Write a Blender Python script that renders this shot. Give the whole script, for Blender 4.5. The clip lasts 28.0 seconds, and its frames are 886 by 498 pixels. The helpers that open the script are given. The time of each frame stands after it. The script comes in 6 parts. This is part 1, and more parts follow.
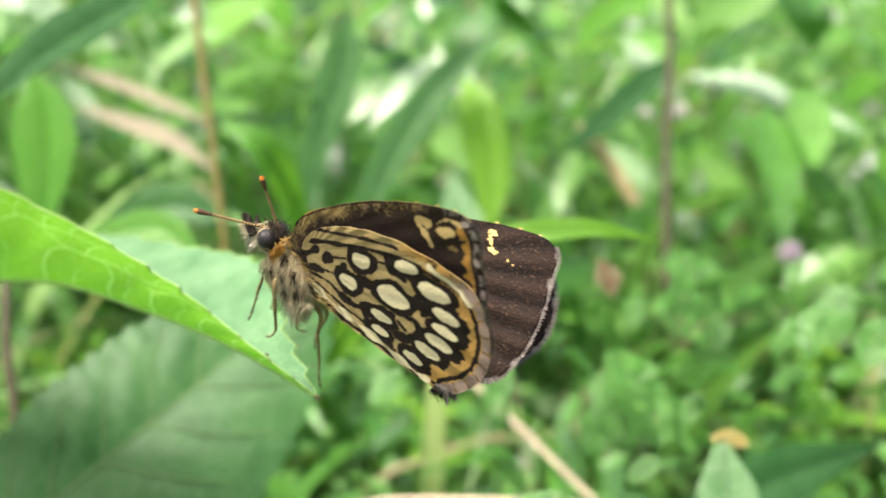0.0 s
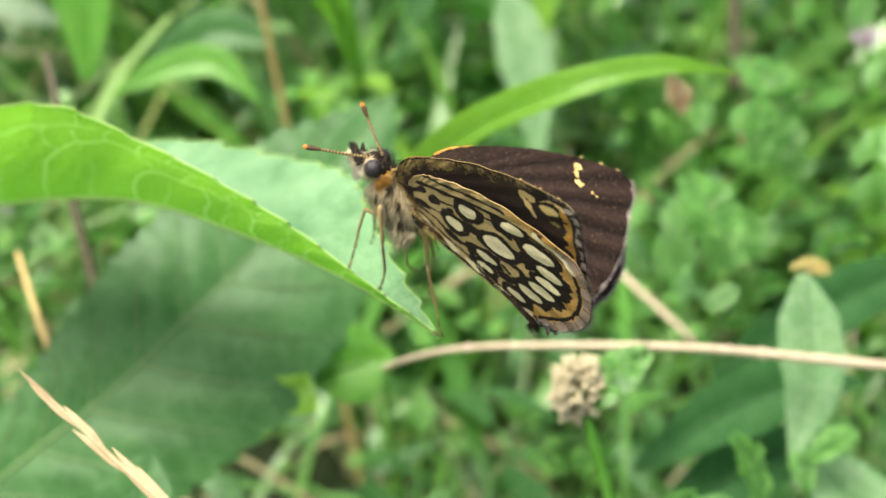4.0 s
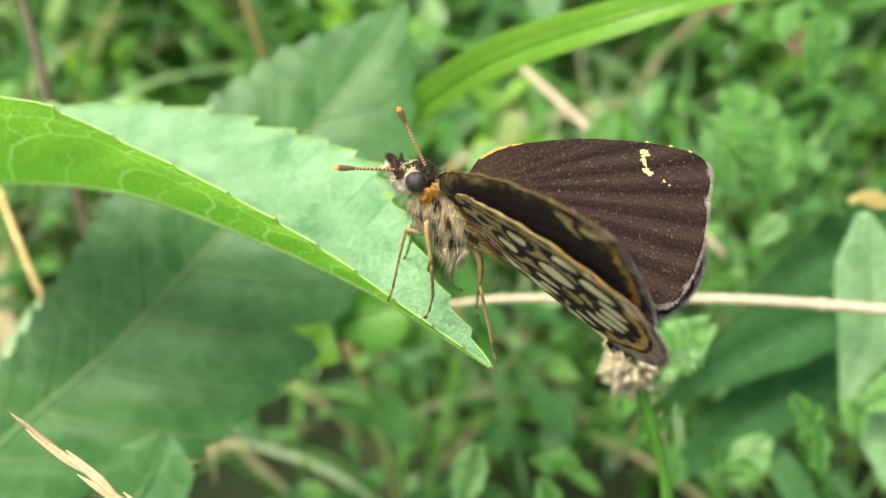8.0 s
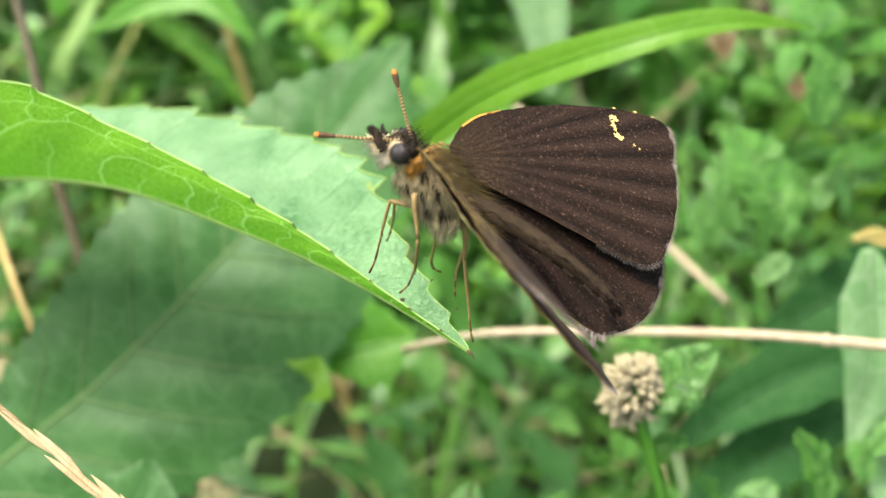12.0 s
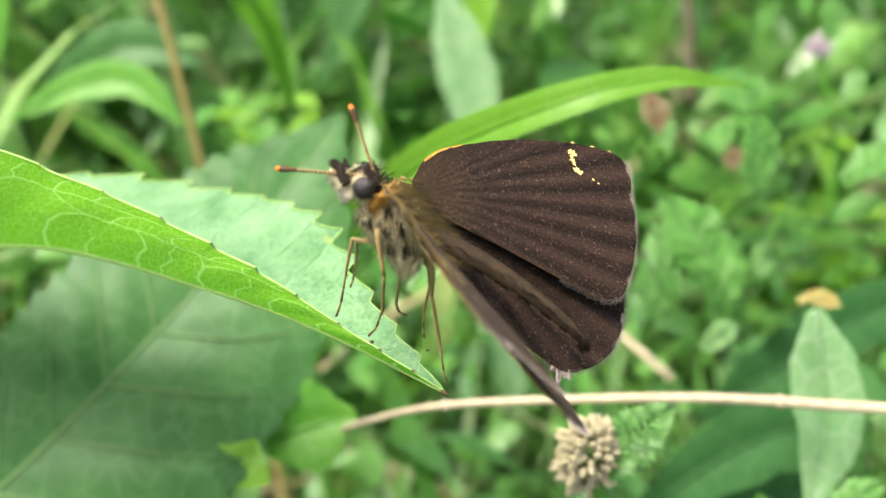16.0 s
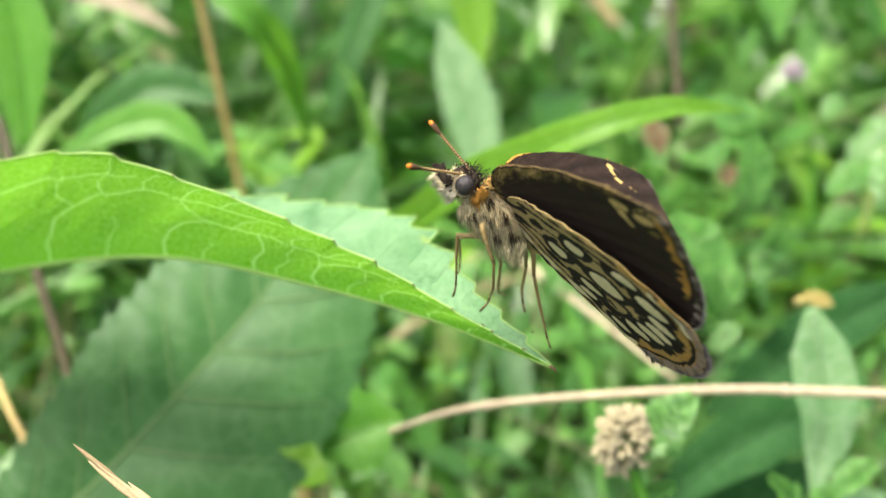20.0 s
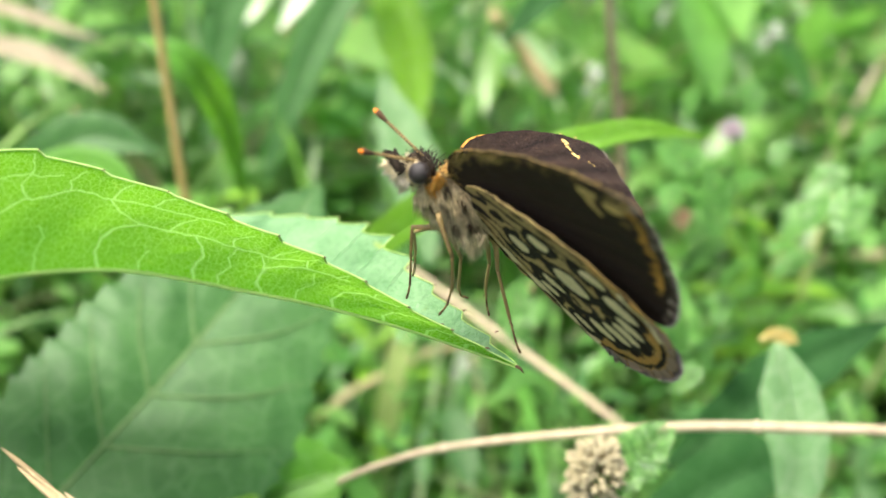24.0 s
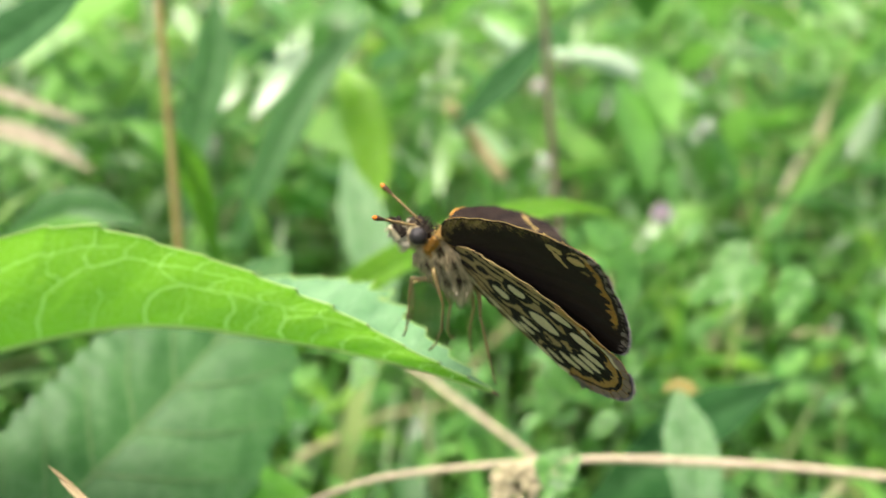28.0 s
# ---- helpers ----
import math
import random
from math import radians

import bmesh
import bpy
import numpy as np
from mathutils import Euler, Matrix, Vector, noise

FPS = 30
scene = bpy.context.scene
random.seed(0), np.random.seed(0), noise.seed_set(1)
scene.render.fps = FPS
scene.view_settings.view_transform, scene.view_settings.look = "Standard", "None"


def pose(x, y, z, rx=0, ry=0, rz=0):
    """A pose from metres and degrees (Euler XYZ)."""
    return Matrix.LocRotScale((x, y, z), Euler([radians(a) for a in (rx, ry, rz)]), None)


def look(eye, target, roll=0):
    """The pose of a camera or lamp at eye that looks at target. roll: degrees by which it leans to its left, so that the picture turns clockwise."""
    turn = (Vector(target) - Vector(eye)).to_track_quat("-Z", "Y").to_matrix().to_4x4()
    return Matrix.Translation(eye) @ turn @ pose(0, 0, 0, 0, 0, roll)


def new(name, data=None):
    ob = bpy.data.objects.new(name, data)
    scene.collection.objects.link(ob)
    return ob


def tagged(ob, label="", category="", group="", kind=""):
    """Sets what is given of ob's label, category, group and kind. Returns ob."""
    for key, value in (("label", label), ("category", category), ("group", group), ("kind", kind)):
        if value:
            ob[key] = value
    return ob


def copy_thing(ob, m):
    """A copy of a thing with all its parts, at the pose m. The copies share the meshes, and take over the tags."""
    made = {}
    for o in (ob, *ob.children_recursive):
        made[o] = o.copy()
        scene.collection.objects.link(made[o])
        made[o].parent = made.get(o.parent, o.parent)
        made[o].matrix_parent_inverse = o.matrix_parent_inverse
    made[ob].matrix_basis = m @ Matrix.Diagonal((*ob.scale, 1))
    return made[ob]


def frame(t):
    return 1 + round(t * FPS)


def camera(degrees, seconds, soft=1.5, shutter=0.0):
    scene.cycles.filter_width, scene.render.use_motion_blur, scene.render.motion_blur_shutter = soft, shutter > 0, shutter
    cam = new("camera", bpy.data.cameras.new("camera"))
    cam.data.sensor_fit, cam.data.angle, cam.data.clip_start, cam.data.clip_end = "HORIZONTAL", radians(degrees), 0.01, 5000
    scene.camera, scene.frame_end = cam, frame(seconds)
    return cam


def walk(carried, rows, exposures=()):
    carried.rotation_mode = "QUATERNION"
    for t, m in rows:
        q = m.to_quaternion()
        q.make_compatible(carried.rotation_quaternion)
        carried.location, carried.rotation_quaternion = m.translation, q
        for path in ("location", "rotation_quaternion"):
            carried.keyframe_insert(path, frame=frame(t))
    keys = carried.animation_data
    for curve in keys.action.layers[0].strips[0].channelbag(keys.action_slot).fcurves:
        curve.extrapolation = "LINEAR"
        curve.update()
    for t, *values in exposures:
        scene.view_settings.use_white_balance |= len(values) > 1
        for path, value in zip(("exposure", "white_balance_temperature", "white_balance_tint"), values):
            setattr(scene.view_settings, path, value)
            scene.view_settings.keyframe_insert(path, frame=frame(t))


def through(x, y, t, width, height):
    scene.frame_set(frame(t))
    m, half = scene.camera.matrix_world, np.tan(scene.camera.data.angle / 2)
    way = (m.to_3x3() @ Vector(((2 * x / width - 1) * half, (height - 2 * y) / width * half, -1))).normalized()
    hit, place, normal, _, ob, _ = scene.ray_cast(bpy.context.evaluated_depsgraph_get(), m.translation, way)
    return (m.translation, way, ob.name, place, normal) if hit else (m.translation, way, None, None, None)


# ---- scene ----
cam = camera(44.86, 28.0, soft=1.5, shutter=0.1)
cam.data.dof.use_dof = True
cam.data.dof.focus_distance = 0.0710
cam.data.dof.aperture_fstop = 30

# rows: seconds, place in metres, turn in degrees
CAMERA = [
    (0.0, 0.0153, -0.01314, 0.19273, 67.83, -3.95, 4.15),
    (0.5, 0.00675, -0.00516, 0.18749, 67.75, -6.12, 3.88),
    (1, 0.00666, -0.00633, 0.18965, 65.85, -4.56, 3.6),
    (1.5, 0.00205, -0.00676, 0.18774, 65.56, -5.83, 1.74),
    (2, 0.00118, -0.0082, 0.18757, 65.56, -5.98, 1.54),
    (2.5, 0.00536, -0.00812, 0.19005, 65.16, -4.4, 2.32),
    (3, 0.0074, -0.0078, 0.19303, 63.39, -3.66, 2.08),
    (3.5, 0.00746, -0.00887, 0.19475, 60.42, -2.72, 3.07),
    (4, 0.01189, -0.00518, 0.20019, 55.01, 0.21, 4.81),
    (4.5, 0.01158, -0.00298, 0.20901, 49.25, 0.05, 4.94),
    (6.5, 0.00775, 0.00868, 0.20820, 44.10, 0.71, 3.49),
    (7, 0.00741, 0.01268, 0.20413, 45.04, 0.59, 3.33),
    (7.5, 0.00347, 0.01112, 0.20390, 45.60, 0.23, 2.52),
    (8, 0.0038, 0.01195, 0.20399, 45.51, -0.02, 2.84),
    (8.5, 0.00236, 0.01156, 0.19977, 48.54, 1.32, 2.11),
    (9, 0.00251, 0.01191, 0.1997, 49.33, 0.59, 1.39),
    (9.5, 0.00076, 0.01034, 0.19726, 50.82, -0.83, 0.5),
    (10, 0.00227, 0.00932, 0.19647, 52.23, -1.02, 2.02),
    (10.5, 0.00405, 0.00832, 0.19398, 54.35, -1.23, 2.69),
    (11, 0.00451, 0.00813, 0.19165, 56.59, -2.26, 3.24),
    (11.5, 0.00451, 0.00864, 0.19503, 54.42, -1.93, 2.97),
    (12, 0.00483, 0.00995, 0.19902, 49.66, -0.35, 3.54),
    (12.5, 0.00606, 0.01278, 0.20075, 47.23, 1.02, 3.91),
    (14.5, -0.00196, 0.00387, 0.181, 55.17, -1.43, 1.54),
    (15, -0.00174, 0.01103, 0.18906, 54.46, -0.68, -2.23),
    (15.5, 0.00207, 0.0116, 0.1895, 56.55, -0.99, -0.34),
    (16, 0.00362, 0.00981, 0.19265, 55.97, -1.61, -0.27),
    (16.5, 0.00164, -1e-05, 0.19998, 55.68, -1.27, -0.97),
    (17, 2e-05, 4e-05, 0.19996, 56.1, -1.26, -1.45),
    (17.5, 0.00118, -0.00138, 0.20018, 55.91, -1.31, -0.23),
    (18, 0.0025, -0.0015, 0.20181, 55.32, -1.19, 0.17),
    (18.5, 0.00163, -0.00289, 0.20059, 56.02, -1.38, 0.15),
    (19, -0.00026, -0.0014, 0.19955, 55.89, -1.13, -0.3),
    (19.5, -0.00501, -0.00062, 0.19834, 56.5, -1.02, -2.31),
    (20, -0.00437, -0.00106, 0.19843, 57.45, -1.02, -2.63),
    (20.5, -0.00799, -0.00158, 0.19878, 57.85, -1.93, -3.9),
    (21, -0.00979, 0.00081, 0.19127, 60.38, -2.53, -4.47),
    (21.5, -0.00855, 0.00077, 0.18986, 61.61, -2.98, -4.7),
    (22, -0.01042, 0.00364, 0.18927, 61.71, -4.05, -5.75),
    (22.5, -0.00603, 0.00151, 0.18894, 62.52, -2.73, -5),
    (24.5, -0.00876, 0.00109, 0.18881, 62.71, -3.12, -6.65),
    (25, -0.01028, -0.00658, 0.1943, 61.17, -4.33, -6.15),
    (25.5, -0.00743, -0.00935, 0.18681, 68.2, -4.61, -7.76),
    (26, -0.00978, -0.00815, 0.18431, 70.12, -5.09, -8.95),
    (26.5, -0.00712, -0.00409, 0.19227, 67.31, -5.17, -8.21),
    (27, -0.00664, -0.01074, 0.19411, 67.38, -3.6, -8.08),
    (27.5, -0.01218, -0.0185, 0.19219, 68.4, -4.54, -9.64),
    (28, -0.00776, -0.01889, 0.19514, 67.35, -4.22, -7.67),
]
SWAY = [
    (0.0, -0.03158, 0.07025, 0.15532, 3.24, -1.89, -2.03),
    (0.5, -0.02851, 0.07065, 0.15482, 1.61, -1.63, -0.75),
    (1, -0.0302, 0.06987, 0.15508, 1.89, -3.1, -2.06),
    (1.5, -0.03137, 0.07139, 0.15454, 1.09, -1.69, -1.68),
    (2, -0.03023, 0.07131, 0.15433, 1.14, -1.13, -1.68),
    (2.5, -0.02821, 0.07032, 0.15385, 1.68, -0.9, -0.91),
    (3, -0.02904, 0.07064, 0.15429, 2.89, -2.04, -1.33),
    (3.5, -0.0288, 0.07018, 0.1531, 1.46, -0.15, -0.96),
    (4, -0.02933, 0.0709, 0.15273, 0.29, 0.37, -0.94),
    (4.5, -0.02963, 0.0696, 0.15464, -0.38, 0.04, -1.42),
    (6.5, -0.03060, 0.06512, 0.15490, -2.06, 2.23, 1.86),
    (7, -0.03132, 0.06871, 0.15037, -1.12, 2.14, 1.73),
    (7.5, -0.03035, 0.06887, 0.15096, -0.54, 1.79, 0.93),
    (8, -0.03054, 0.07035, 0.15177, -0.63, 1.54, 1.25),
    (8.5, -0.03136, 0.07121, 0.15258, -0.5, 1.82, 0.38),
    (9, -0.03067, 0.07182, 0.15172, -0.81, 1.14, 0.01),
    (9.5, -0.03305, 0.07477, 0.1511, -0.88, 1.78, -0.44),
    (10, -0.03172, 0.07293, 0.15216, -0.44, 0.87, 1.07),
    (10.5, -0.03157, 0.07289, 0.15274, 0.18, 1.08, 1.63),
    (11, -0.03189, 0.07399, 0.15153, 0.49, 1.89, 2.44),
    (11.5, -0.03186, 0.0727, 0.15249, -0.05, 1.08, 1.74),
    (12, -0.03156, 0.07154, 0.15288, -0.43, 1.3, 0.95),
    (12.5, -0.03198, 0.07084, 0.15269, 0.05, 1.81, 0.31),
    (14.5, -0.03067, 0.07428, 0.15144, -0.04, 1.49, 1.11),
    (15, -0.03067, 0.07428, 0.15144, -0.04, 1.49, 1.11),
    (15.5, -0.02986, 0.07373, 0.15155, -0, 1.55, 1.84),
    (16, -0.03035, 0.07308, 0.15156, -0.34, 1.36, 2),
    (16.5, -0.02952, 0.07143, 0.15382, -0.49, 1.22, 1.02),
    (17, -0.02982, 0.07117, 0.15377, -0.26, 0.95, 0.05),
    (17.5, -0.02974, 0.07097, 0.15423, -0.54, 0.99, 1.1),
    (18, -0.02993, 0.07113, 0.15396, -0.74, 1.21, 1.16),
    (18.5, -0.0298, 0.07108, 0.15415, -0.6, 1.06, 1.26),
    (19, -0.02963, 0.07082, 0.15462, -0.6, 1.07, 0.79),
    (19.5, -0.02884, 0.07073, 0.15445, -0.62, 0.71, 0.41),
    (20, -0.02833, 0.07034, 0.15501, -1.03, 0.44, 0.49),
    (20.5, -0.02902, 0.07124, 0.15442, 0.08, -0.47, 0.65),
    (21, -0.02858, 0.07247, 0.15443, 0.88, -0.58, 1),
    (21.5, -0.02868, 0.07272, 0.15398, 0.72, -0.7, 0.9),
    (22, -0.02884, 0.07396, 0.15278, -0.44, -1.51, 0.21),
    (22.5, -0.02905, 0.0729, 0.15396, 0.78, -0.74, 1.04),
    (24.5, -0.02924, 0.07104, 0.15419, -1.26, -1.16, -1.05),
    (25, -0.02746, 0.07044, 0.15623, -2.2, -2.97, -1.15),
    (25.5, -0.0285, 0.07105, 0.15447, -1.05, -2.04, -1.22),
    (26, -0.02759, 0.07106, 0.15468, -0.99, -2.16, -1.54),
    (26.5, -0.02618, 0.07269, 0.15646, -1.73, -2.52, -1.61),
    (27, -0.02513, 0.0704, 0.15633, -0.48, -2.73, -1.97),
    (27.5, -0.02706, 0.07006, 0.15427, -0.38, -2.72, -2.36),
    (28, -0.02559, 0.0672, 0.15445, -0, -4.48, -3.03),
]
PERCH = [
    (0.0, 0.00188, 0.05506, 0.16293, 19.47, -36.79, 140.54),
    (0.5, 0.00456, 0.05843, 0.16173, 19.62, -38.14, 141.6),
    (1, 0.0014, 0.05885, 0.16176, 16.46, -39.26, 142.22),
    (1.5, -0.00089, 0.06017, 0.16047, 20.42, -38.83, 139.88),
    (2, 0.00065, 0.0599, 0.16034, 22.8, -38.17, 138.25),
    (2.5, 0.00316, 0.05897, 0.15988, 24.41, -37.53, 137.9),
    (3, 0.00292, 0.05871, 0.16101, 24.21, -36.29, 137.48),
    (3.5, 0.00281, 0.05933, 0.15904, 25.51, -39.36, 136.89),
    (4, 0.00271, 0.06106, 0.15871, 25.43, -41.58, 136.75),
    (4.5, 0.00229, 0.06049, 0.1611, 24.06, -43.5, 136.97),
    (6.5, 0.00133, 0.05859, 0.16011, 31.73, -32.72, 136.05),
    (7, 0.00103, 0.06222, 0.15570, 30.87, -33.33, 136.35),
    (7.5, 0.00139, 0.06194, 0.15650, 30.09, -33.49, 135.96),
    (8, 0.00119, 0.06354, 0.1574, 29.95, -33.25, 136.36),
    (8.5, 0.00058, 0.06387, 0.15812, 30.04, -35.39, 138.39),
    (9, 0.00108, 0.06422, 0.15774, 29.65, -36.52, 141.21),
    (9.5, -0.00142, 0.06672, 0.15669, 29.95, -38.82, 143.53),
    (10, -4e-05, 0.06527, 0.15825, 27.15, -38.27, 146.22),
    (10.5, 0.0004, 0.06515, 0.15875, 24.98, -38.72, 147.57),
    (11, 0.00021, 0.06638, 0.15726, 23.57, -39.47, 148.71),
    (11.5, 0.00034, 0.06483, 0.15893, 22.85, -38.2, 147.85),
    (12, 0.00082, 0.06346, 0.15955, 22.68, -37.89, 146.56),
    (12.5, 0.00061, 0.06271, 0.15939, 21.81, -38.29, 145.82),
    (14.5, 0.00096, 0.06572, 0.15785, 18.82, -36.84, 145.98),
    (15, 0.00095, 0.06568, 0.15789, 18.11, -36.57, 145.79),
    (15.5, 0.00203, 0.06551, 0.15784, 18.94, -38.83, 147.39),
    (16, 0.00168, 0.06513, 0.15815, 19.99, -40.7, 148.26),
    (16.5, 0.00216, 0.06312, 0.16072, 20.86, -42.72, 148.08),
    (17, 0.00159, 0.06229, 0.16071, 21.18, -44.84, 148.25),
    (17.5, 0.00191, 0.0624, 0.16127, 21.69, -42.96, 149.51),
    (18, 0.0019, 0.06247, 0.16121, 22.23, -41.28, 149.79),
    (18.5, 0.00203, 0.06206, 0.1614, 22.14, -39.46, 150.52),
    (19, 0.00183, 0.06126, 0.16202, 22.33, -37.69, 150.5),
    (19.5, 0.00127, 0.06063, 0.16199, 22.33, -35.61, 150.69),
    (20, 0.00213, 0.06, 0.16287, 22.81, -33.41, 151.07),
    (20.5, 0.00107, 0.06114, 0.16267, 20.31, -33.17, 152.64),
    (21, 0.0013, 0.06236, 0.16194, 18.59, -33.43, 153.98),
    (21.5, 0.00126, 0.06266, 0.16139, 17.89, -33.24, 154.3),
    (22, 0.00099, 0.06381, 0.16073, 17.89, -31.97, 153.63),
    (22.5, 0.0013, 0.06298, 0.1614, 16.12, -33.58, 155.31),
    (24.5, 0.00073, 0.05986, 0.16212, 14.57, -33.79, 153.5),
    (25, 0.00237, 0.05918, 0.1652, 13.77, -32.11, 153.68),
    (25.5, 0.00188, 0.05936, 0.16246, 12.7, -33.77, 154.31),
    (26, 0.00237, 0.05908, 0.1625, 12.27, -34.02, 154.31),
    (26.5, 0.00381, 0.06085, 0.16525, 12.6, -33.72, 154.11),
    (27, 0.00497, 0.05866, 0.1648, 11.48, -34.96, 154.62),
    (27.5, 0.00252, 0.05788, 0.16289, 10.76, -35.54, 155.01),
    (28, 0.00417, 0.05425, 0.16415, 8.9, -34.57, 155.81),
]
# rows: seconds, then opening, sweep and droop in degrees of the near fore wing, near hind wing, far fore wing and far hind wing
WINGS = [
    (0, 19.4, 8.1, 0.7, 22.5, 8.8, 12.5, 29.3, -0.8, -2.3, 31.8, -2.0, 21.4),
    (1, 23.0, 11.9, -0.3, 29.2, 12.7, 12.2, 26.8, 1.0, -2.4, 29.3, -2.0, 23.0),
    (2, 22.5, 12.7, -1.3, 25.8, 13.3, 8.4, 21.3, 2.9, -2.4, 23.8, -2.0, 21.0),
    (3, 25.8, 11.1, -1.4, 30.2, 11.9, 5.7, 37.2, 1.0, -0.1, 39.7, -2.0, 16.0),
    (3.5, 26.5, 11.2, -1.5, 30.9, 12.0, 6.8, 41.2, 0.1, 1.0, 43.7, -2.0, 16.0),
    (4, 28.2, 12.4, -1.6, 30.7, 13.1, 10.0, 46.2, -0.8, 2.2, 48.7, -2.0, 18.0),
    (4.5, 28.5, 10.4, -1.7, 31.0, 11.2, 9.7, 44.6, -1.0, 2.3, 47.1, -2.0, 18.0),
    (5.5, 37.5, 11.5, -2.3, 40.5, 12.3, 8.5, 48.5, -1.2, 2.5, 51.0, -2.0, 17.0),
    (6.5, 39.0, 11.6, -2.8, 42.0, 12.3, 7.8, 40.9, 0.0, 2.6, 43.4, -2.0, 18.0),
    (7, 38.4, 11.6, -2.8, 41.4, 12.3, 7.8, 40.9, 0.0, 2.6, 43.4, -2.0, 18.0),
    (8, 43.3, 12.3, 1.9, 47.4, 13.0, 8.0, 40.9, 0.0, 2.6, 43.4, -2.0, 18.0),
    (8.25, 29.1, -0.8, 11.0, 31.6, 0.0, 13.7, 35.8, -0.7, 6.7, 38.3, -2.0, 22.9),
    (8.5, 13.4, -6.4, 13.7, 18.8, -6.7, 19.7, 25.2, -0.5, 7.0, 27.7, -2.0, 28.8),
    (8.75, 34.9, -1.0, 13.2, 38.3, -0.2, 8.5, 38.4, -0.6, 6.4, 40.9, -2.0, 17.1),
    (9, 49.0, 0.4, 8.2, 52.2, 1.1, 11.0, 52.6, -0.8, 5.8, 55.1, -2.0, 9.4),
    (9.5, 55.0, 1.0, 9.5, 59.0, 1.4, -1.0, 53.9, -1.2, 4.6, 56.4, -2.0, 2.5),
    (10, 60.0, 3.5, 9.5, 64.0, 4.0, -5.9, 51.3, -1.5, 3.4, 53.8, -2.0, 2.5),
    (11, 60.0, 3.2, 8.5, 63.5, 3.6, -8.0, 44.1, 2.5, 3.7, 46.6, -2.0, 2.5),
    (12, 62.2, 3.0, 8.0, 65.7, 2.2, -10.0, 54.5, 0.3, 3.1, 57.0, -2.0, 2.5),
    (12.5, 62.2, 3.0, 8.0, 65.7, 2.2, -10.0, 54.7, -0.1, 3.3, 57.2, -2.0, 2.5),
    (14.5, 60.0, 3.0, 9.0, 63.5, 3.2, -8.0, 55.4, -1.4, 4.1, 57.9, -2.0, 2.5),
    (15, 59.0, 3.0, 9.0, 62.5, 3.4, -7.5, 56.6, -1.7, 4.4, 59.1, -2.0, 2.5),
    (15.5, 65.0, 2.5, 8.0, 69.0, 2.8, -8.0, 56.3, -2.0, 4.6, 58.8, -2.0, 2.5),
    (16, 66.0, 2.4, 7.0, 69.5, 2.6, -6.5, 54.3, -0.4, 3.8, 56.8, -2.0, 2.5),
    (17, 66.5, 2.4, 6.0, 70.0, 2.8, -4.5, 51.3, 2.7, 2.3, 53.8, -2.0, 2.5),
    (18, 66.5, 2.2, 5.0, 70.0, 2.2, -4.0, 51.2, 1.1, -0.9, 53.7, -2.0, 3.7),
    (18.5, 64.5, 2.0, 5.0, 68.0, 1.5, -2.0, 54.2, -0.5, 0.4, 56.7, -2.0, 6.1),
    (19, 61.0, 1.4, 5.6, 65.6, 0.8, -0.5, 57.2, -2.2, 1.7, 59.7, -2.0, 7.5),
    (19.5, 56.0, -1.7, 4.2, 59.7, -1.4, -1.9, 65.0, -2.7, 2.5, 67.5, -2.0, 9.8),
    (20, 54.0, -2.8, 2.9, 57.5, -2.0, -3.2, 67.8, -3.2, 3.2, 70.3, -2.0, 12.2),
    (20.7, 54.0, -3.0, 2.8, 57.5, -2.2, -3.1, 67.9, -2.8, 4.5, 70.4, -2.0, 12.0),
    (21, 52.5, -3.1, 2.8, 56.5, -2.3, -4.0, 73.0, -2.6, 5.0, 75.5, -2.0, 10.9),
    (21.4, 55.0, -3.2, 2.8, 58.5, -2.4, -4.9, 68.0, -2.4, 5.7, 70.5, -2.0, 9.8),
    (22, 55.0, -3.4, 2.8, 58.5, -2.6, -5.9, 68.1, -2.0, 6.8, 70.6, -2.0, 8.6),
    (22.5, 55.0, -3.5, 2.7, 58.5, -2.7, -5.8, 68.2, -1.8, 6.9, 70.7, -2.0, 8.4),
    (24.5, 50.0, -4.0, 2.6, 53.5, -3.2, -6.5, 74.6, -0.6, 7.3, 77.1, -2.0, 6.8),
    (25, 43.0, -4.2, 2.6, 46.5, -3.4, -6.5, 85.6, -0.3, 7.4, 88.1, -2.0, 6.6),
    (26.5, 48.1, -2.5, 3.6, 52.3, -1.7, -9.4, 73.9, 0.6, 7.7, 76.4, -2.0, 4.4),
    (27, 47.4, -2.0, 3.9, 50.9, -1.2, -7.4, 78.0, 0.8, 7.8, 80.5, -2.0, 6.7),
    (28, 49.4, -2.0, 3.9, 52.9, -1.2, -5.5, 81.0, 0.8, 7.8, 83.5, -2.0, 8.6),
]
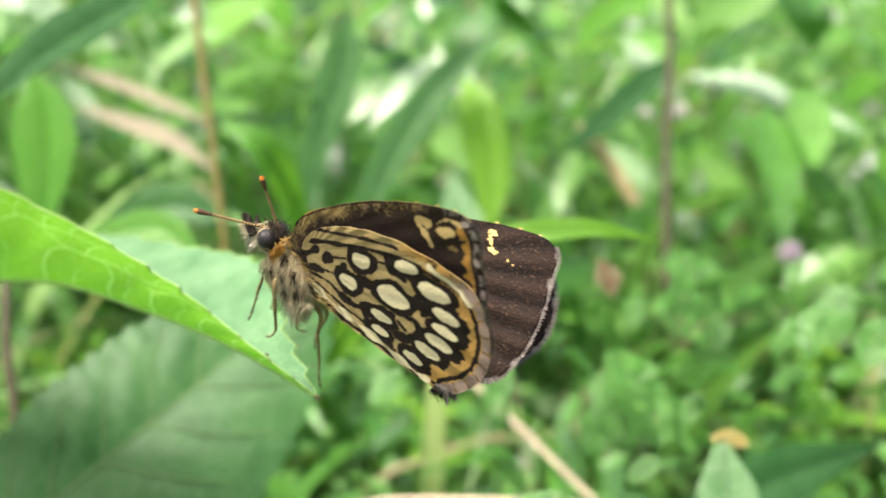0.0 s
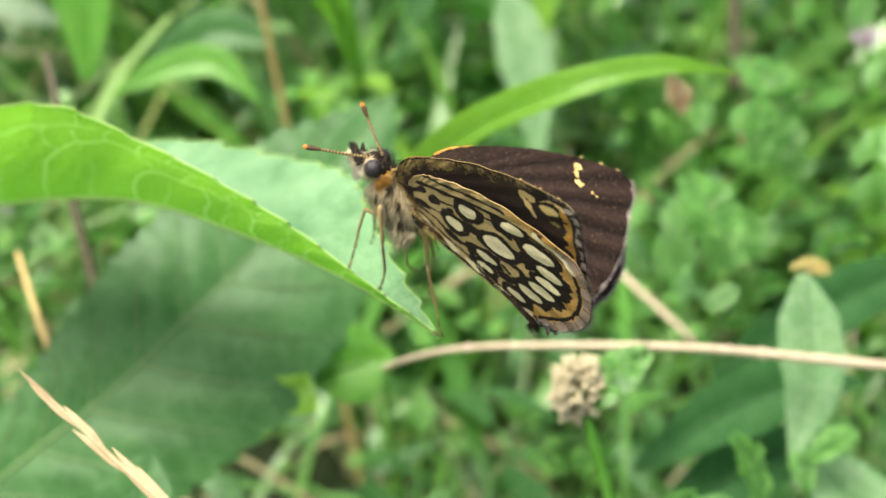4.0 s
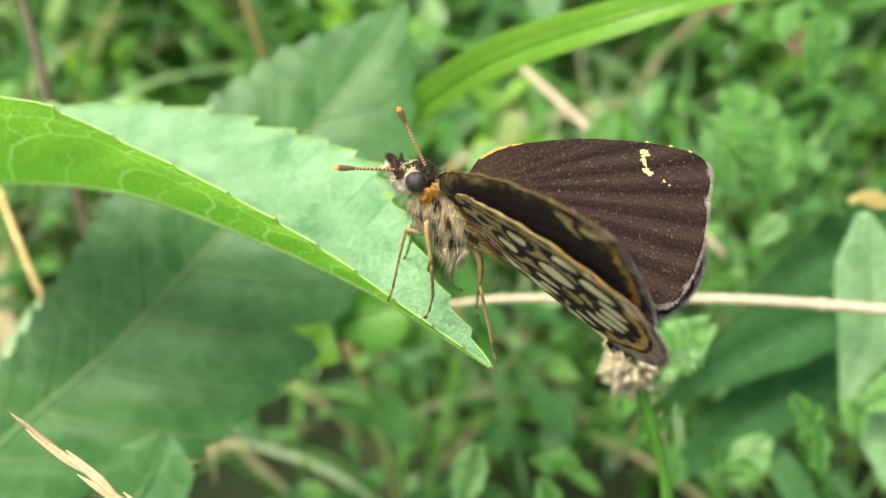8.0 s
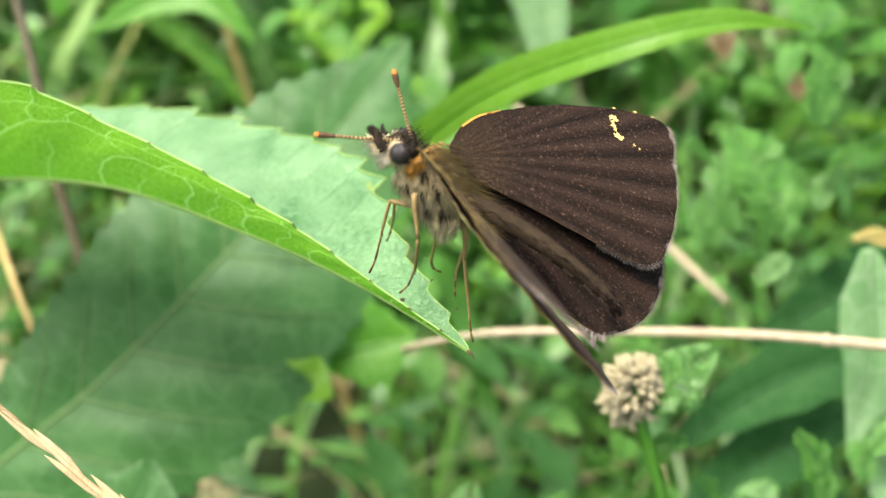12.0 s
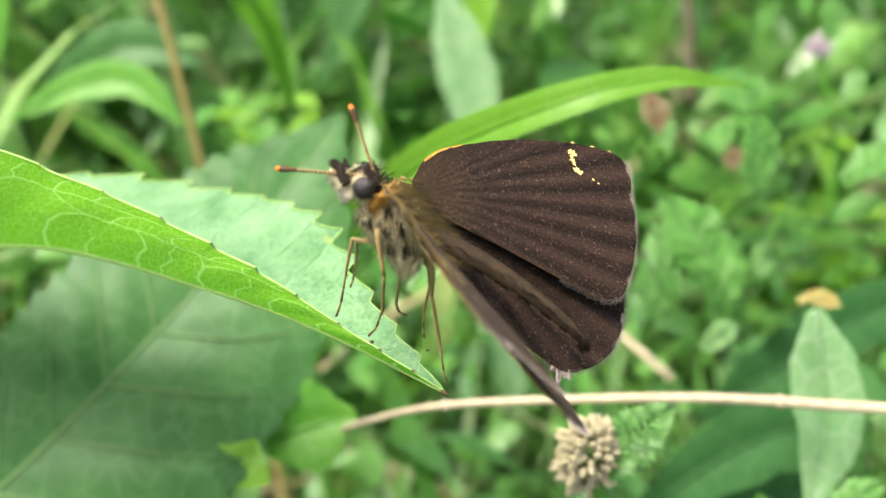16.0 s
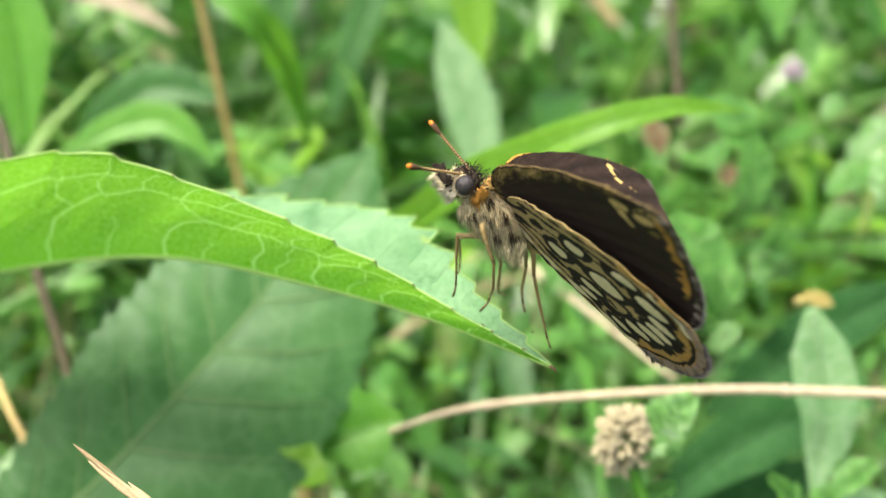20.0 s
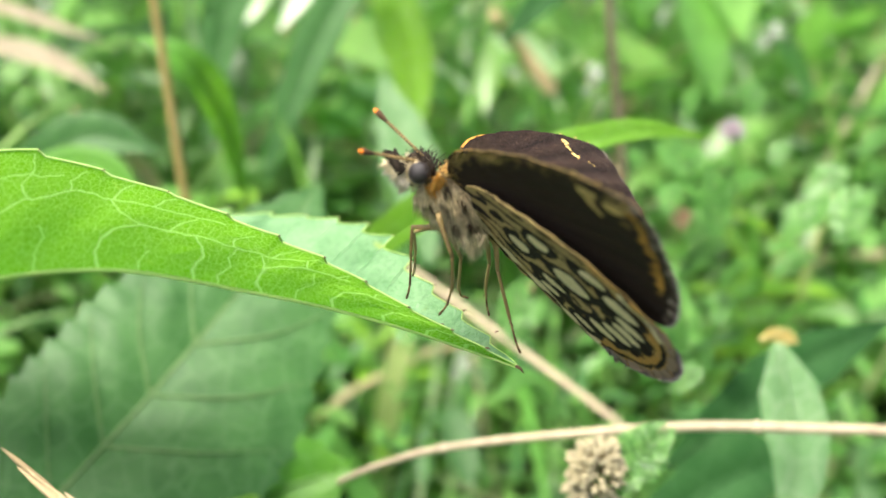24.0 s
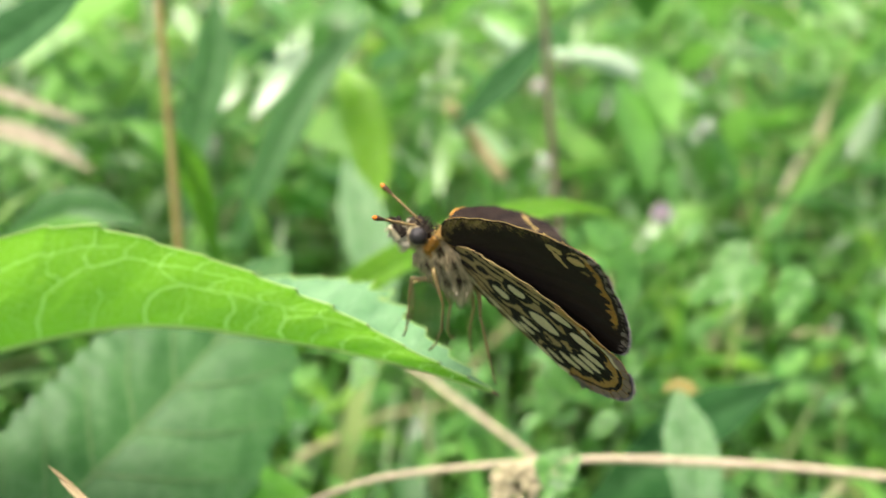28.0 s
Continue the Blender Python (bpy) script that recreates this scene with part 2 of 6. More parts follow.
# rows: seconds, tip of the upright and of the forward antenna in the butterfly's space
FEELER_TIPS = [
    (0.0, 0.00462, 0.00332, 0.00354, 0.00576, 0.00463, -0.00147),
    (1, 0.00549, 0.00288, 0.00277, 0.00607, 0.00417, -0.00165),
    (2, 0.00611, 0.00209, 0.00201, 0.00611, 0.00391, -0.00189),
    (3, 0.00608, 0.002, 0.00222, 0.00602, 0.00411, -0.0018),
    (4.5, 0.00633, 0.00093, 0.00184, 0.00553, 0.00416, -0.00234),
    (6.5, 0.00606, 0.00148, 0.0026, 0.00551, 0.00403, -0.00248),
    (8, 0.00626, 0.00122, 0.00207, 0.00551, 0.00393, -0.00255),
    (8.5, 0.00562, 0.0029, 0.00246, 0.00609, 0.00446, -0.00119),
    (9.5, 0.00624, 0.00099, 0.0022, 0.00618, 0.00337, -0.00226),
    (11, 0.00606, 0.00092, 0.00273, 0.00619, 0.00329, -0.00231),
    (12, 0.006, 0.00051, 0.00283, 0.00598, 0.00356, -0.00236),
    (15, 0.00606, 0.00093, 0.00272, 0.00627, 0.00341, -0.00211),
    (16, 0.00614, 0.00072, 0.00251, 0.006, 0.00338, -0.00247),
    (17, 0.00625, 0.00051, 0.00215, 0.00594, 0.0029, -0.00281),
    (19, 0.00622, 0.00089, 0.00229, 0.00582, 0.00471, -0.00124),
    (20, 0.00635, 0.00117, 0.0017, 0.00523, 0.00552, -0.00027),
    (21, 0.00637, 0.0011, 0.00159, 0.00516, 0.00561, -1e-05),
    (22, 0.00637, 0.00117, 0.00153, 0.00517, 0.00559, -6e-05),
    (25, 0.00639, 0.00123, 0.00122, 0.00507, 0.00569, 0.00025),
    (26.5, 0.00639, 0.00126, 0.00131, 0.00502, 0.00573, 0.00048),
    (27, 0.0064, 0.00118, 0.00122, 0.00509, 0.00569, 0.00043),
    (28, 0.00641, 0.00111, 0.00117, 0.0051, 0.00569, 0.00045),
]
walk(cam, [(r[0], pose(*r[1:])) for r in CAMERA], exposures=[(0.0, 1.10), (12.5, 1.12), (15.0, 1.25), (17.0, 1.18), (20.0, 1.16), (25.0, 1.24), (26.5, 1.12), (28.0, 1.06)])

# ---- light: a bright, thinly clouded summer sky ----
world = bpy.data.worlds.new("sky")
scene.world = world
world.use_nodes = True
wn = world.node_tree
sky = wn.nodes.new("ShaderNodeTexSky")
sky.sky_type = "NISHITA"
sky.sun_disc = False
sky.sun_elevation, sky.sun_rotation = radians(70), radians(-115)
sky.air_density, sky.dust_density, sky.ozone_density = 0.6, 6.0, 0.3
wn.links.new(sky.outputs[0], wn.nodes["Background"].inputs[0])
wn.nodes["Background"].inputs[1].default_value = 0.15
sun_data = bpy.data.lights.new("sun", "SUN")
sun_data.energy, sun_data.angle, sun_data.color = 3.1, radians(26), (1.0, 0.95, 0.84)
sun = new("sun", sun_data)
sun.matrix_world = look((-0.30, -0.14, 0.90), (0, 0, 0))


# ---- materials ----
class Nodes:
    """A short hand for node materials."""

    def __init__(self, name):
        self.mat = bpy.data.materials.new(name)
        self.mat.use_nodes = True
        self.tree = self.mat.node_tree
        self.bsdf = self.tree.nodes["Principled BSDF"]
        self.out = self.tree.nodes["Material Output"]

    def add(self, kind, **values):
        n = self.tree.nodes.new("ShaderNode" + kind)
        for key, v in values.items():
            if key == "operation":
                n.operation = v
            elif key == "feature":
                n.feature = v
            elif key == "data_type":
                n.data_type = v
            elif key == "blend_type":
                n.blend_type = v
            else:
                n.inputs[key].default_value = v
        return n

    def link(self, a, b):
        self.tree.links.new(a, b)

    def coords(self, scale=1.0, stretch=(1, 1, 1)):
        c = self.add("TexCoord")
        m = self.add("Mapping")
        m.inputs["Scale"].default_value = tuple(scale * k for k in stretch)
        self.link(c.outputs["Object"], m.inputs["Vector"])
        return m.outputs["Vector"]

    def noise(self, vec, scale, detail=3.0, rough=0.55):
        n = self.add("TexNoise", Scale=scale, Detail=detail, Roughness=rough)
        self.link(vec, n.inputs["Vector"])
        return n.outputs["Fac"]

    def ramp(self, fac, stops):
        r = self.add("ValToRGB")
        els = r.color_ramp.elements
        while len(els) < len(stops):
            els.new(0.5)
        for e, (p, c) in zip(els, stops):
            e.position, e.color = p, (*c, 1)
        self.link(fac, r.inputs["Fac"])
        return r.outputs["Color"]

    def mix(self, fac, a, b, blend="MIX"):
        n = self.add("Mix", data_type="RGBA", blend_type=blend)
        for slot, v in ((0, fac), (6, a), (7, b)):
            if isinstance(v, (int, float)):
                n.inputs[slot].default_value = v
            elif isinstance(v, tuple):
                n.inputs[slot].default_value = (*v, 1)
            else:
                self.link(v, n.inputs[slot])
        return n.outputs[2]

    def math(self, op, a, b=0.0):
        n = self.add("Math", operation=op)
        for slot, v in ((0, a), (1, b)):
            if isinstance(v, (int, float)):
                n.inputs[slot].default_value = v
            else:
                self.link(v, n.inputs[slot])
        return n.outputs[0]

    def bump(self, height, strength, distance):
        b = self.add("Bump", Strength=strength, Distance=distance)
        self.link(height, b.inputs["Height"])
        self.link(b.outputs["Normal"], self.bsdf.inputs["Normal"])
        return b.outputs["Normal"]

    def surface(self, colour, rough=0.5, spec=0.5, thin=0.0, glow=None):
        """thin: the share of light that passes through a leaf or a wing; glow: the colour of that light."""
        if isinstance(colour, tuple):
            self.bsdf.inputs["Base Color"].default_value = (*colour, 1)
        else:
            self.link(colour, self.bsdf.inputs["Base Color"])
        if isinstance(rough, (int, float)):
            self.bsdf.inputs["Roughness"].default_value = rough
        else:
            self.link(rough, self.bsdf.inputs["Roughness"])
        self.bsdf.inputs["Specular IOR Level"].default_value = spec
        if thin:
            tr = self.add("BsdfTranslucent")
            if glow is None:
                glow = colour
            if isinstance(glow, tuple):
                tr.inputs["Color"].default_value = (*glow, 1)
            else:
                self.link(glow, tr.inputs["Color"])
            m = self.add("MixShader", Fac=thin)
            self.link(self.bsdf.outputs[0], m.inputs[1])
            self.link(tr.outputs[0], m.inputs[2])
            self.link(m.outputs[0], self.out.inputs["Surface"])
        return self.mat


def leaf_material(name, dark, light, glow, thin=0.45, net=700.0, vein=(0.42, 0.55, 0.25), vein_share=0.35, rough=0.45, spec=0.45, ribs=False):
    """A leaf with a fine net of pale veins, blotches at two scales and a soft sheen."""
    n = Nodes(name)
    v = n.coords()
    blotch = n.noise(v, 230, 4)
    fine = n.noise(v, 2600, 3)
    base = n.ramp(n.mix(0.45, blotch, fine), [(0.34, dark), (0.66, light)])
    where = v
    if ribs:
        # the net lies in the plane of the leaf
        flat = n.add("CombineXYZ")
        for k in "xy":
            at = n.add("Attribute")
            at.attribute_name = "flat_" + k
            n.link(at.outputs["Fac"], flat.inputs[k.upper()])
        where = flat.outputs[0]
    bend = n.add("TexNoise", Scale=700.0)
    n.link(where, bend.inputs["Vector"])
    warp = n.add("VectorMath", operation="MULTIPLY_ADD")
    warp.inputs[1].default_value = (0.0008,) * 3
    n.link(bend.outputs["Color"], warp.inputs[0])
    n.link(where, warp.inputs[2])

    def net_lines(scale, width):
        cells = n.add("TexVoronoi", feature="DISTANCE_TO_EDGE", Scale=scale)
        if ribs:
            cells.voronoi_dimensions = "2D"
        n.link(warp.outputs[0], cells.inputs["Vector"])
        return n.ramp(cells.outputs["Distance"], [(0.0, (1, 1, 1)), (width, (0, 0, 0))])

    line = n.math("MULTIPLY", net_lines(net, 0.14 if ribs else 0.075), vein_share)
    if ribs:
        patchy = n.ramp(n.noise(v, 500, 2), [(0.35, (0.55,) * 3), (0.65, (1, 1, 1))])
        line = n.math("MAXIMUM", line, n.math("MULTIPLY", n.math("MULTIPLY", net_lines(net * 0.42, 0.085), patchy), vein_share * 1.25))
        attr = n.add("Attribute")
        attr.attribute_name = "vein"
        side = n.math("MULTIPLY", attr.outputs["Fac"], n.ramp(fine, [(0.35, (0.75,) * 3), (0.6, (1, 1, 1))]))
        line = n.math("MAXIMUM", line, n.ramp(side, [(0.12, (0, 0, 0)), (0.62, (0.85,) * 3)]))
        old = n.ramp(n.noise(v, 420, 1), [(0.70, (0, 0, 0)), (0.76, (0.55,) * 3)])
        base = n.mix(old, base, (0.42, 0.46, 0.06))
    colour = n.mix(line, base, vein)
    through = n.mix(line, n.mix(blotch, glow, tuple(k * 0.8 for k in glow)), tuple(min(1, 0.26 + 1.05 * k) for k in glow))
    n.bump(n.math("ADD", line, n.math("MULTIPLY", fine, 0.4)), 0.8 if ribs else 0.5, 0.0003 if ribs else 0.0002)
    return n.surface(colour, n.ramp(fine, [(0.2, (rough - 0.1,) * 3), (0.8, (rough + 0.12,) * 3)]), spec, thin, through)


def plain_material(name, a, b, scale=500.0, rough=0.6, spec=0.4, thin=0.0, stretch=(1, 1, 1), relief=0.3, depth=0.0002, vary=0.0):
    n = Nodes(name)
    v = n.coords(1.0, stretch)
    big, small = n.noise(v, scale, 4), n.noise(v, scale * 9, 3)
    colour = n.ramp(n.mix(0.4, big, small), [(0.3, a), (0.7, b)])
    if vary:
        geo = n.add("NewGeometry")
        tone = n.ramp(geo.outputs["Random Per Island"], [(0.0, (1 - vary,) * 3), (1.0, (1 + vary,) * 3)])
        colour = n.mix(1.0, colour, tone, "MULTIPLY")
    n.bump(n.math("ADD", big, n.math("MULTIPLY", small, 0.5)), relief, depth)
    return n.surface(colour, rough, spec, thin)


M_LEAF = leaf_material("fresh_leaf", (0.060, 0.23, 0.008), (0.12, 0.37, 0.016), (0.31, 0.80, 0.012), 0.62, 2300, (0.46, 0.78, 0.17), 0.50, 0.52, 0.25, True)
# upper face: the pale mint and blotches put sky sheen into the colour
M_LEAF_TOP = leaf_material("fresh_leaf_upper_face", (0.045, 0.165, 0.045), (0.25, 0.44, 0.22), (0.18, 0.48, 0.08), 0.25, 1800, (0.12, 0.28, 0.10), 0.20, 0.40, 0.6, True)
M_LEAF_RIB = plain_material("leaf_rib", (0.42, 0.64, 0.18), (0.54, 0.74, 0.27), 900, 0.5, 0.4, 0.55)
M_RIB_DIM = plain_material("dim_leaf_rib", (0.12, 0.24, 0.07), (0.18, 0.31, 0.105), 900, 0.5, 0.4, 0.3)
M_TOOTH = plain_material("leaf_tooth_tip", (0.06, 0.035, 0.015), (0.16, 0.09, 0.04), 4000)
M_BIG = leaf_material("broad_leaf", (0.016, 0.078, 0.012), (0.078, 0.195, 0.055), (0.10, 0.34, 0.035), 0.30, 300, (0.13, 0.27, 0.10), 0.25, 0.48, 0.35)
M_BLADE = leaf_material("long_blade", (0.12, 0.30, 0.02), (0.18, 0.38, 0.04), (0.36, 0.68, 0.04), 0.5, 300, (0.25, 0.42, 0.1), 0.2)
M_DRY = plain_material("dry_straw", (0.42, 0.30, 0.15), (0.62, 0.50, 0.30), 600, 0.7, 0.3, 0.1, (1, 1, 0.3))
M_STALK = plain_material("dry_stalk", (0.33, 0.265, 0.17), (0.56, 0.475, 0.33), 500, 0.7, 0.3, 0.05)
M_BROWN = plain_material("brown_stem", (0.40, 0.28, 0.09), (0.58, 0.45, 0.19), 700, 0.6, 0.3)
M_DARKSTEM = plain_material("dark_stem", (0.05, 0.04, 0.02), (0.10, 0.09, 0.05), 700, 0.6, 0.3)


# ---- helpers for shapes ----
def part(name, bm, material, parent=None, label="", smooth=True):
    me = bpy.data.meshes.new(name)
    bm.to_mesh(me)
    bm.free()
    for m in material if isinstance(material, (list, tuple)) else [material]:
        me.materials.append(m)
    if smooth:
        me.polygons.foreach_set("use_smooth", [True] * len(me.polygons))
    ob = new(name, me)
    ob.parent = parent
    if label:
        ob["label"] = label
    return ob


def thing(name, place, label, category, group="", kind=""):
    ob = new(name)
    ob.empty_display_size = 0.005
    ob.matrix_world = Matrix.Translation(place)
    return tagged(ob, label, category, group, kind)


def curve(points, u):
    """A point on the smooth line through the given points, u from 0 to 1."""
    n = len(points) - 1
    x = min(max(u, 0.0), 1.0) * n
    i = min(int(x), n - 1)
    f = x - i
    p1, p2 = Vector(points[i]), Vector(points[i + 1])
    p0 = Vector(points[i - 1]) if i else 2 * p1 - p2
    p3 = Vector(points[i + 2]) if i + 2 <= n else 2 * p2 - p1
    return 0.5 * (2 * p1 + (p2 - p0) * f + (2 * p0 - 5 * p1 + 4 * p2 - p3) * f * f + (3 * p1 - p0 - 3 * p2 + p3) * f ** 3)


def blend(values, u):
    n = len(values) - 1
    x = min(max(u, 0.0), 1.0) * n
    i = min(int(x), n - 1)
    return values[i] + (values[i + 1] - values[i]) * (x - i)


def tube(bm, points, radii, steps=16, sides=8, flat=1.0):
    """A round stem along a smooth line; radii from its start to its end."""
    rings = []
    for k in range(steps + 1):
        u = k / steps
        p, r = curve(points, u), blend(radii, u)
        d = (curve(points, min(1, u + 0.01)) - curve(points, max(0, u - 0.01))).normalized()
        a = d.orthogonal().normalized() if not rings else (side - d * side.dot(d)).normalized()
        side = a
        b = d.cross(a)
        rings.append([bm.verts.new(p + (a * math.cos(2 * math.pi * j / sides) + b * flat * math.sin(2 * math.pi * j / sides)) * r) for j in range(sides)])
    for r0, r1 in zip(rings, rings[1:]):
        for j in range(sides):
            bm.faces.new((r0[j], r0[(j + 1) % sides], r1[(j + 1) % sides], r1[j]))
    bm.faces.new(rings[0][::-1])
    bm.faces.new(rings[-1])


def ball(bm, centre, size, axis=(0, 0, 1), rings=10, sides=14):
    """An egg-shaped body; size: half its length along x, y and z of its own axes, z along axis."""
    m = Matrix.Translation(centre) @ Vector(axis).to_track_quat("Z", "Y").to_matrix().to_4x4() @ Matrix.Diagonal((*size, 1))
    bmesh.ops.create_uvsphere(bm, u_segments=sides, v_segments=rings, radius=1.0, matrix=m)


# ---- the leaf on which the butterfly stands ----
PIVOT = Vector((-0.02975, 0.07129, 0.15371))
RIB = [(0.0056, 0.0594, 0.1489), (-0.003, 0.0664, 0.1484), (-0.012, 0.0723, 0.1476), (-0.0252, 0.0794, 0.1461), (-0.040, 0.0855, 0.1412), (-0.056, 0.0900, 0.1340), (-0.075, 0.0920, 0.1200)]
NEAR_RIM = [(0.0056, 0.0594, 0.1489), (-0.0008, 0.0630, 0.1510), (-0.0085, 0.0668, 0.1540), (-0.0200, 0.0716, 0.1570), (-0.0328, 0.0775, 0.1570), (-0.052, 0.0840, 0.1475), (-0.075, 0.0920, 0.1200)]
FAR_RIM = [(0.0056, 0.0594, 0.1489), (0.0004, 0.0690, 0.1497), (-0.0042, 0.0805, 0.1490), (-0.0140, 0.0885, 0.1465), (-0.0280, 0.0945, 0.1440), (-0.050, 0.0985, 0.1370), (-0.075, 0.0920, 0.1200)]


def tooth(x):
    """A saw's edge of small points that lean towards the tip of the leaf; x counts the teeth."""
    f = x - math.floor(x)
    return f / 0.14 if f < 0.14 else (1 - (f - 0.14) / 0.86) ** 1.6


# side veins of the leaf: along the midrib from the tip, and from the midrib to the rim
VEINS = [
    ((0.635, 0.0), (0.645, 0.19), (0.645, 0.37), (0.632, 0.48), (0.612, 0.57), (0.582, 0.65), (0.557, 0.74), (0.532, 0.75), (0.497, 0.75), (0.475, 0.765), (0.445, 0.80), (0.41, 0.86)),
    ((0.502, 0.0), (0.510, 0.17), (0.512, 0.32), (0.500, 0.44), (0.477, 0.51), (0.455, 0.54), (0.432, 0.535), (0.407, 0.575), (0.377, 0.57), (0.345, 0.66), (0.32, 0.76)),
    ((0.405, 0.0), (0.410, 0.13), (0.410, 0.32), (0.418, 0.46), (0.425, 0.53)),
    ((0.330, 0.0), (0.345, 0.17), (0.350, 0.40), (0.332, 0.54), (0.305, 0.65), (0.285, 0.74), (0.26, 0.80)),
    ((0.235, 0.0), (0.250, 0.20), (0.250, 0.46), (0.230, 0.64), (0.205, 0.71), (0.185, 0.80)),
    ((0.165, 0.0), (0.178, 0.22), (0.178, 0.48), (0.160, 0.66), (0.14, 0.76)),
    ((0.110, 0.0), (0.120, 0.24), (0.118, 0.50), (0.100, 0.70)),
    ((0.065, 0.0), (0.072, 0.30), (0.066, 0.60)),
    ((0.775, 0.0), (0.785, 0.20), (0.780, 0.40), (0.760, 0.55), (0.725, 0.66), (0.69, 0.73), (0.65, 0.76), (0.61, 0.80), (0.57, 0.86)),
    ((0.905, 0.0), (0.910, 0.22), (0.900, 0.44), (0.870, 0.60), (0.83, 0.70), (0.78, 0.76)),
    ((0.705, 0.0), (0.712, 0.14), (0.708, 0.27), (0.72, 0.36)), ((0.568, 0.0), (0.575, 0.15), (0.57, 0.30), (0.582, 0.40)), ((0.46, 0.0), (0.465, 0.12), (0.458, 0.25)),
    ((0.60, 0.60), (0.612, 0.72), (0.60, 0.84), (0.607, 0.97)), ((0.56, 0.73), (0.562, 0.83), (0.548, 0.95)), ((0.515, 0.75), (0.512, 0.86), (0.50, 0.97)), ((0.475, 0.765), (0.47, 0.88), (0.46, 0.97)),
    ((0.52, 0.75), (0.505, 0.64), (0.49, 0.56), (0.478, 0.51)), ((0.45, 0.54), (0.445, 0.66), (0.435, 0.80)), ((0.39, 0.57), (0.392, 0.70), (0.38, 0.86)), ((0.35, 0.63), (0.345, 0.80), (0.335, 0.95)),
    ((0.31, 0.63), (0.318, 0.78), (0.305, 0.95)), ((0.275, 0.76), (0.27, 0.95)), ((0.215, 0.68), (0.222, 0.82), (0.212, 0.96)), ((0.36, 0.58), (0.352, 0.48), (0.346, 0.40)),
    ((0.63, 0.50), (0.648, 0.58), (0.655, 0.70), (0.648, 0.80)), ((0.38, 0.0), (0.385, 0.12), (0.378, 0.28), (0.388, 0.40), (0.384, 0.56)), ((0.29, 0.0), (0.296, 0.2), (0.288, 0.42), (0.30, 0.62)),
]


def vein_share(u, f, w, long):
    """How much of a vein lies at a place of the leaf: u along the midrib, f from it to the rim, w the half width."""
    best = 9.0
    for k, way in enumerate(VEINS):
        if not way[-1][0] - 0.05 < u < way[0][0] + 0.05 and not way[0][0] - 0.05 < u < way[-1][0] + 0.05:
            continue
        x, y = u * long, f * w
        x += 0.00010 * math.sin(1500 * y + k) + 0.00005 * math.sin(4100 * y)
        y += 0.00008 * math.sin(1300 * x + 2 * k) + 0.00005 * math.sin(3700 * x)
        thick = 0.00011 if k < 10 else 0.00007
        count = len(way) - 1
        for i in range(count):
            x0, y0, x1, y1 = way[i][0] * long, way[i][1] * w, way[i + 1][0] * long, way[i + 1][1] * w
            dx, dy = x1 - x0, y1 - y0
            t = min(1.0, max(0.0, ((x - x0) * dx + (y - y0) * dy) / (dx * dx + dy * dy + 1e-12)))
            best = min(best, math.hypot(x - x0 - dx * t, y - y0 - dy * t) / (thick * (1.15 - 0.5 * i / count)))
    return max(0.0, min(1.0, 1.6 - best))


def half_leaf(bm, rib, rim, bulge, teeth, depth, across=30, along=900, lean=0.0, faint=1.0):
    grid = []
    mark, flat_x, flat_y = (bm.verts.layers.float.new(k) for k in ("vein", "flat_x", "flat_y"))
    for k in range(along + 1):
        u = k / along
        a, b = curve(rib, u), curve(rim, u)
        out = b - a
        w = out.length
        if w > 1e-6:
            b = b + out / w * depth * (tooth(u * teeth + 0.15 * math.sin(17 * u)) - 0.35) * min(1.0, w / 0.004) * (0.75 + 0.35 * math.sin(23 * u + lean))
            out = b - a
        t = (curve(rib, min(1, u + 0.01)) - curve(rib, max(0, u - 0.01))).normalized()
        nrm = out.cross(t).normalized() if w > 1e-6 else Vector((0, 0, 1))
        row = []
        for j in range(across + 1):
            f = j / across
            quilt = 0.00005 * math.sin(2 * math.pi * (u * 11 + 0.5 * f)) * math.sin(math.pi * f) * min(1, w / 0.006)
            quilt += 0.00004 * noise.noise((u * 60, f * 9, lean)) * math.sin(math.pi * f)
            v = bm.verts.new(a + out * f + nrm * (bulge * w * math.sin(math.pi * f) + quilt))
            v[flat_x], v[flat_y] = u * 0.095, f * w
            v[mark] = max(faint * vein_share(u, f, w, 0.095), 0.8 if j == across else 0.0)
            row.append(v)
        grid.append(row)
    for r0, r1 in zip(grid, grid[1:]):
        for j in range(across):
            bm.faces.new((r0[j], r0[j + 1], r1[j + 1], r1[j]))
    return [row[-1].co.copy() for row in grid]


def rim_edge(points, radius, material, leaf, label):
    """The thickened edge of a leaf; its pale colour stands in for the light it catches."""
    bm = bmesh.new()
    count = len(points) - 1
    tube(bm, points, [radius * 0.6, radius, radius, radius], count, 5)
    part("rim", bm, material, leaf, label)


def tooth_tips(rib, rim, teeth, depth, lean, leaf):
    """The dry dark points of the teeth."""
    for k in range(1, teeth - 3):
        u = (k + 0.14) / teeth
        for _ in range(8):
            u += (k + 0.14 - u * teeth - 0.15 * math.sin(17 * u)) / teeth
        a, b = curve(rib, u), curve(rim, u)
        d = (b - a).normalized()
        ahead = (curve(rim, max(0, u - 0.01)) - b).normalized()
        p = b + d * depth * 0.65 * (0.75 + 0.35 * math.sin(23 * u + lean))
        bm = bmesh.new()
        tube(bm, [p - d * 0.00012, p + d * 0.00003 + ahead * 0.00004, p + d * 0.00010 + ahead * 0.00014], [0.00007, 0.00006, 0.00002], 4, 6)
        part("tooth_tip", bm, M_TOOTH, leaf, "dry dark tip of a tooth")


def shifted(points):
    return [Vector(p) - PIVOT for p in points]


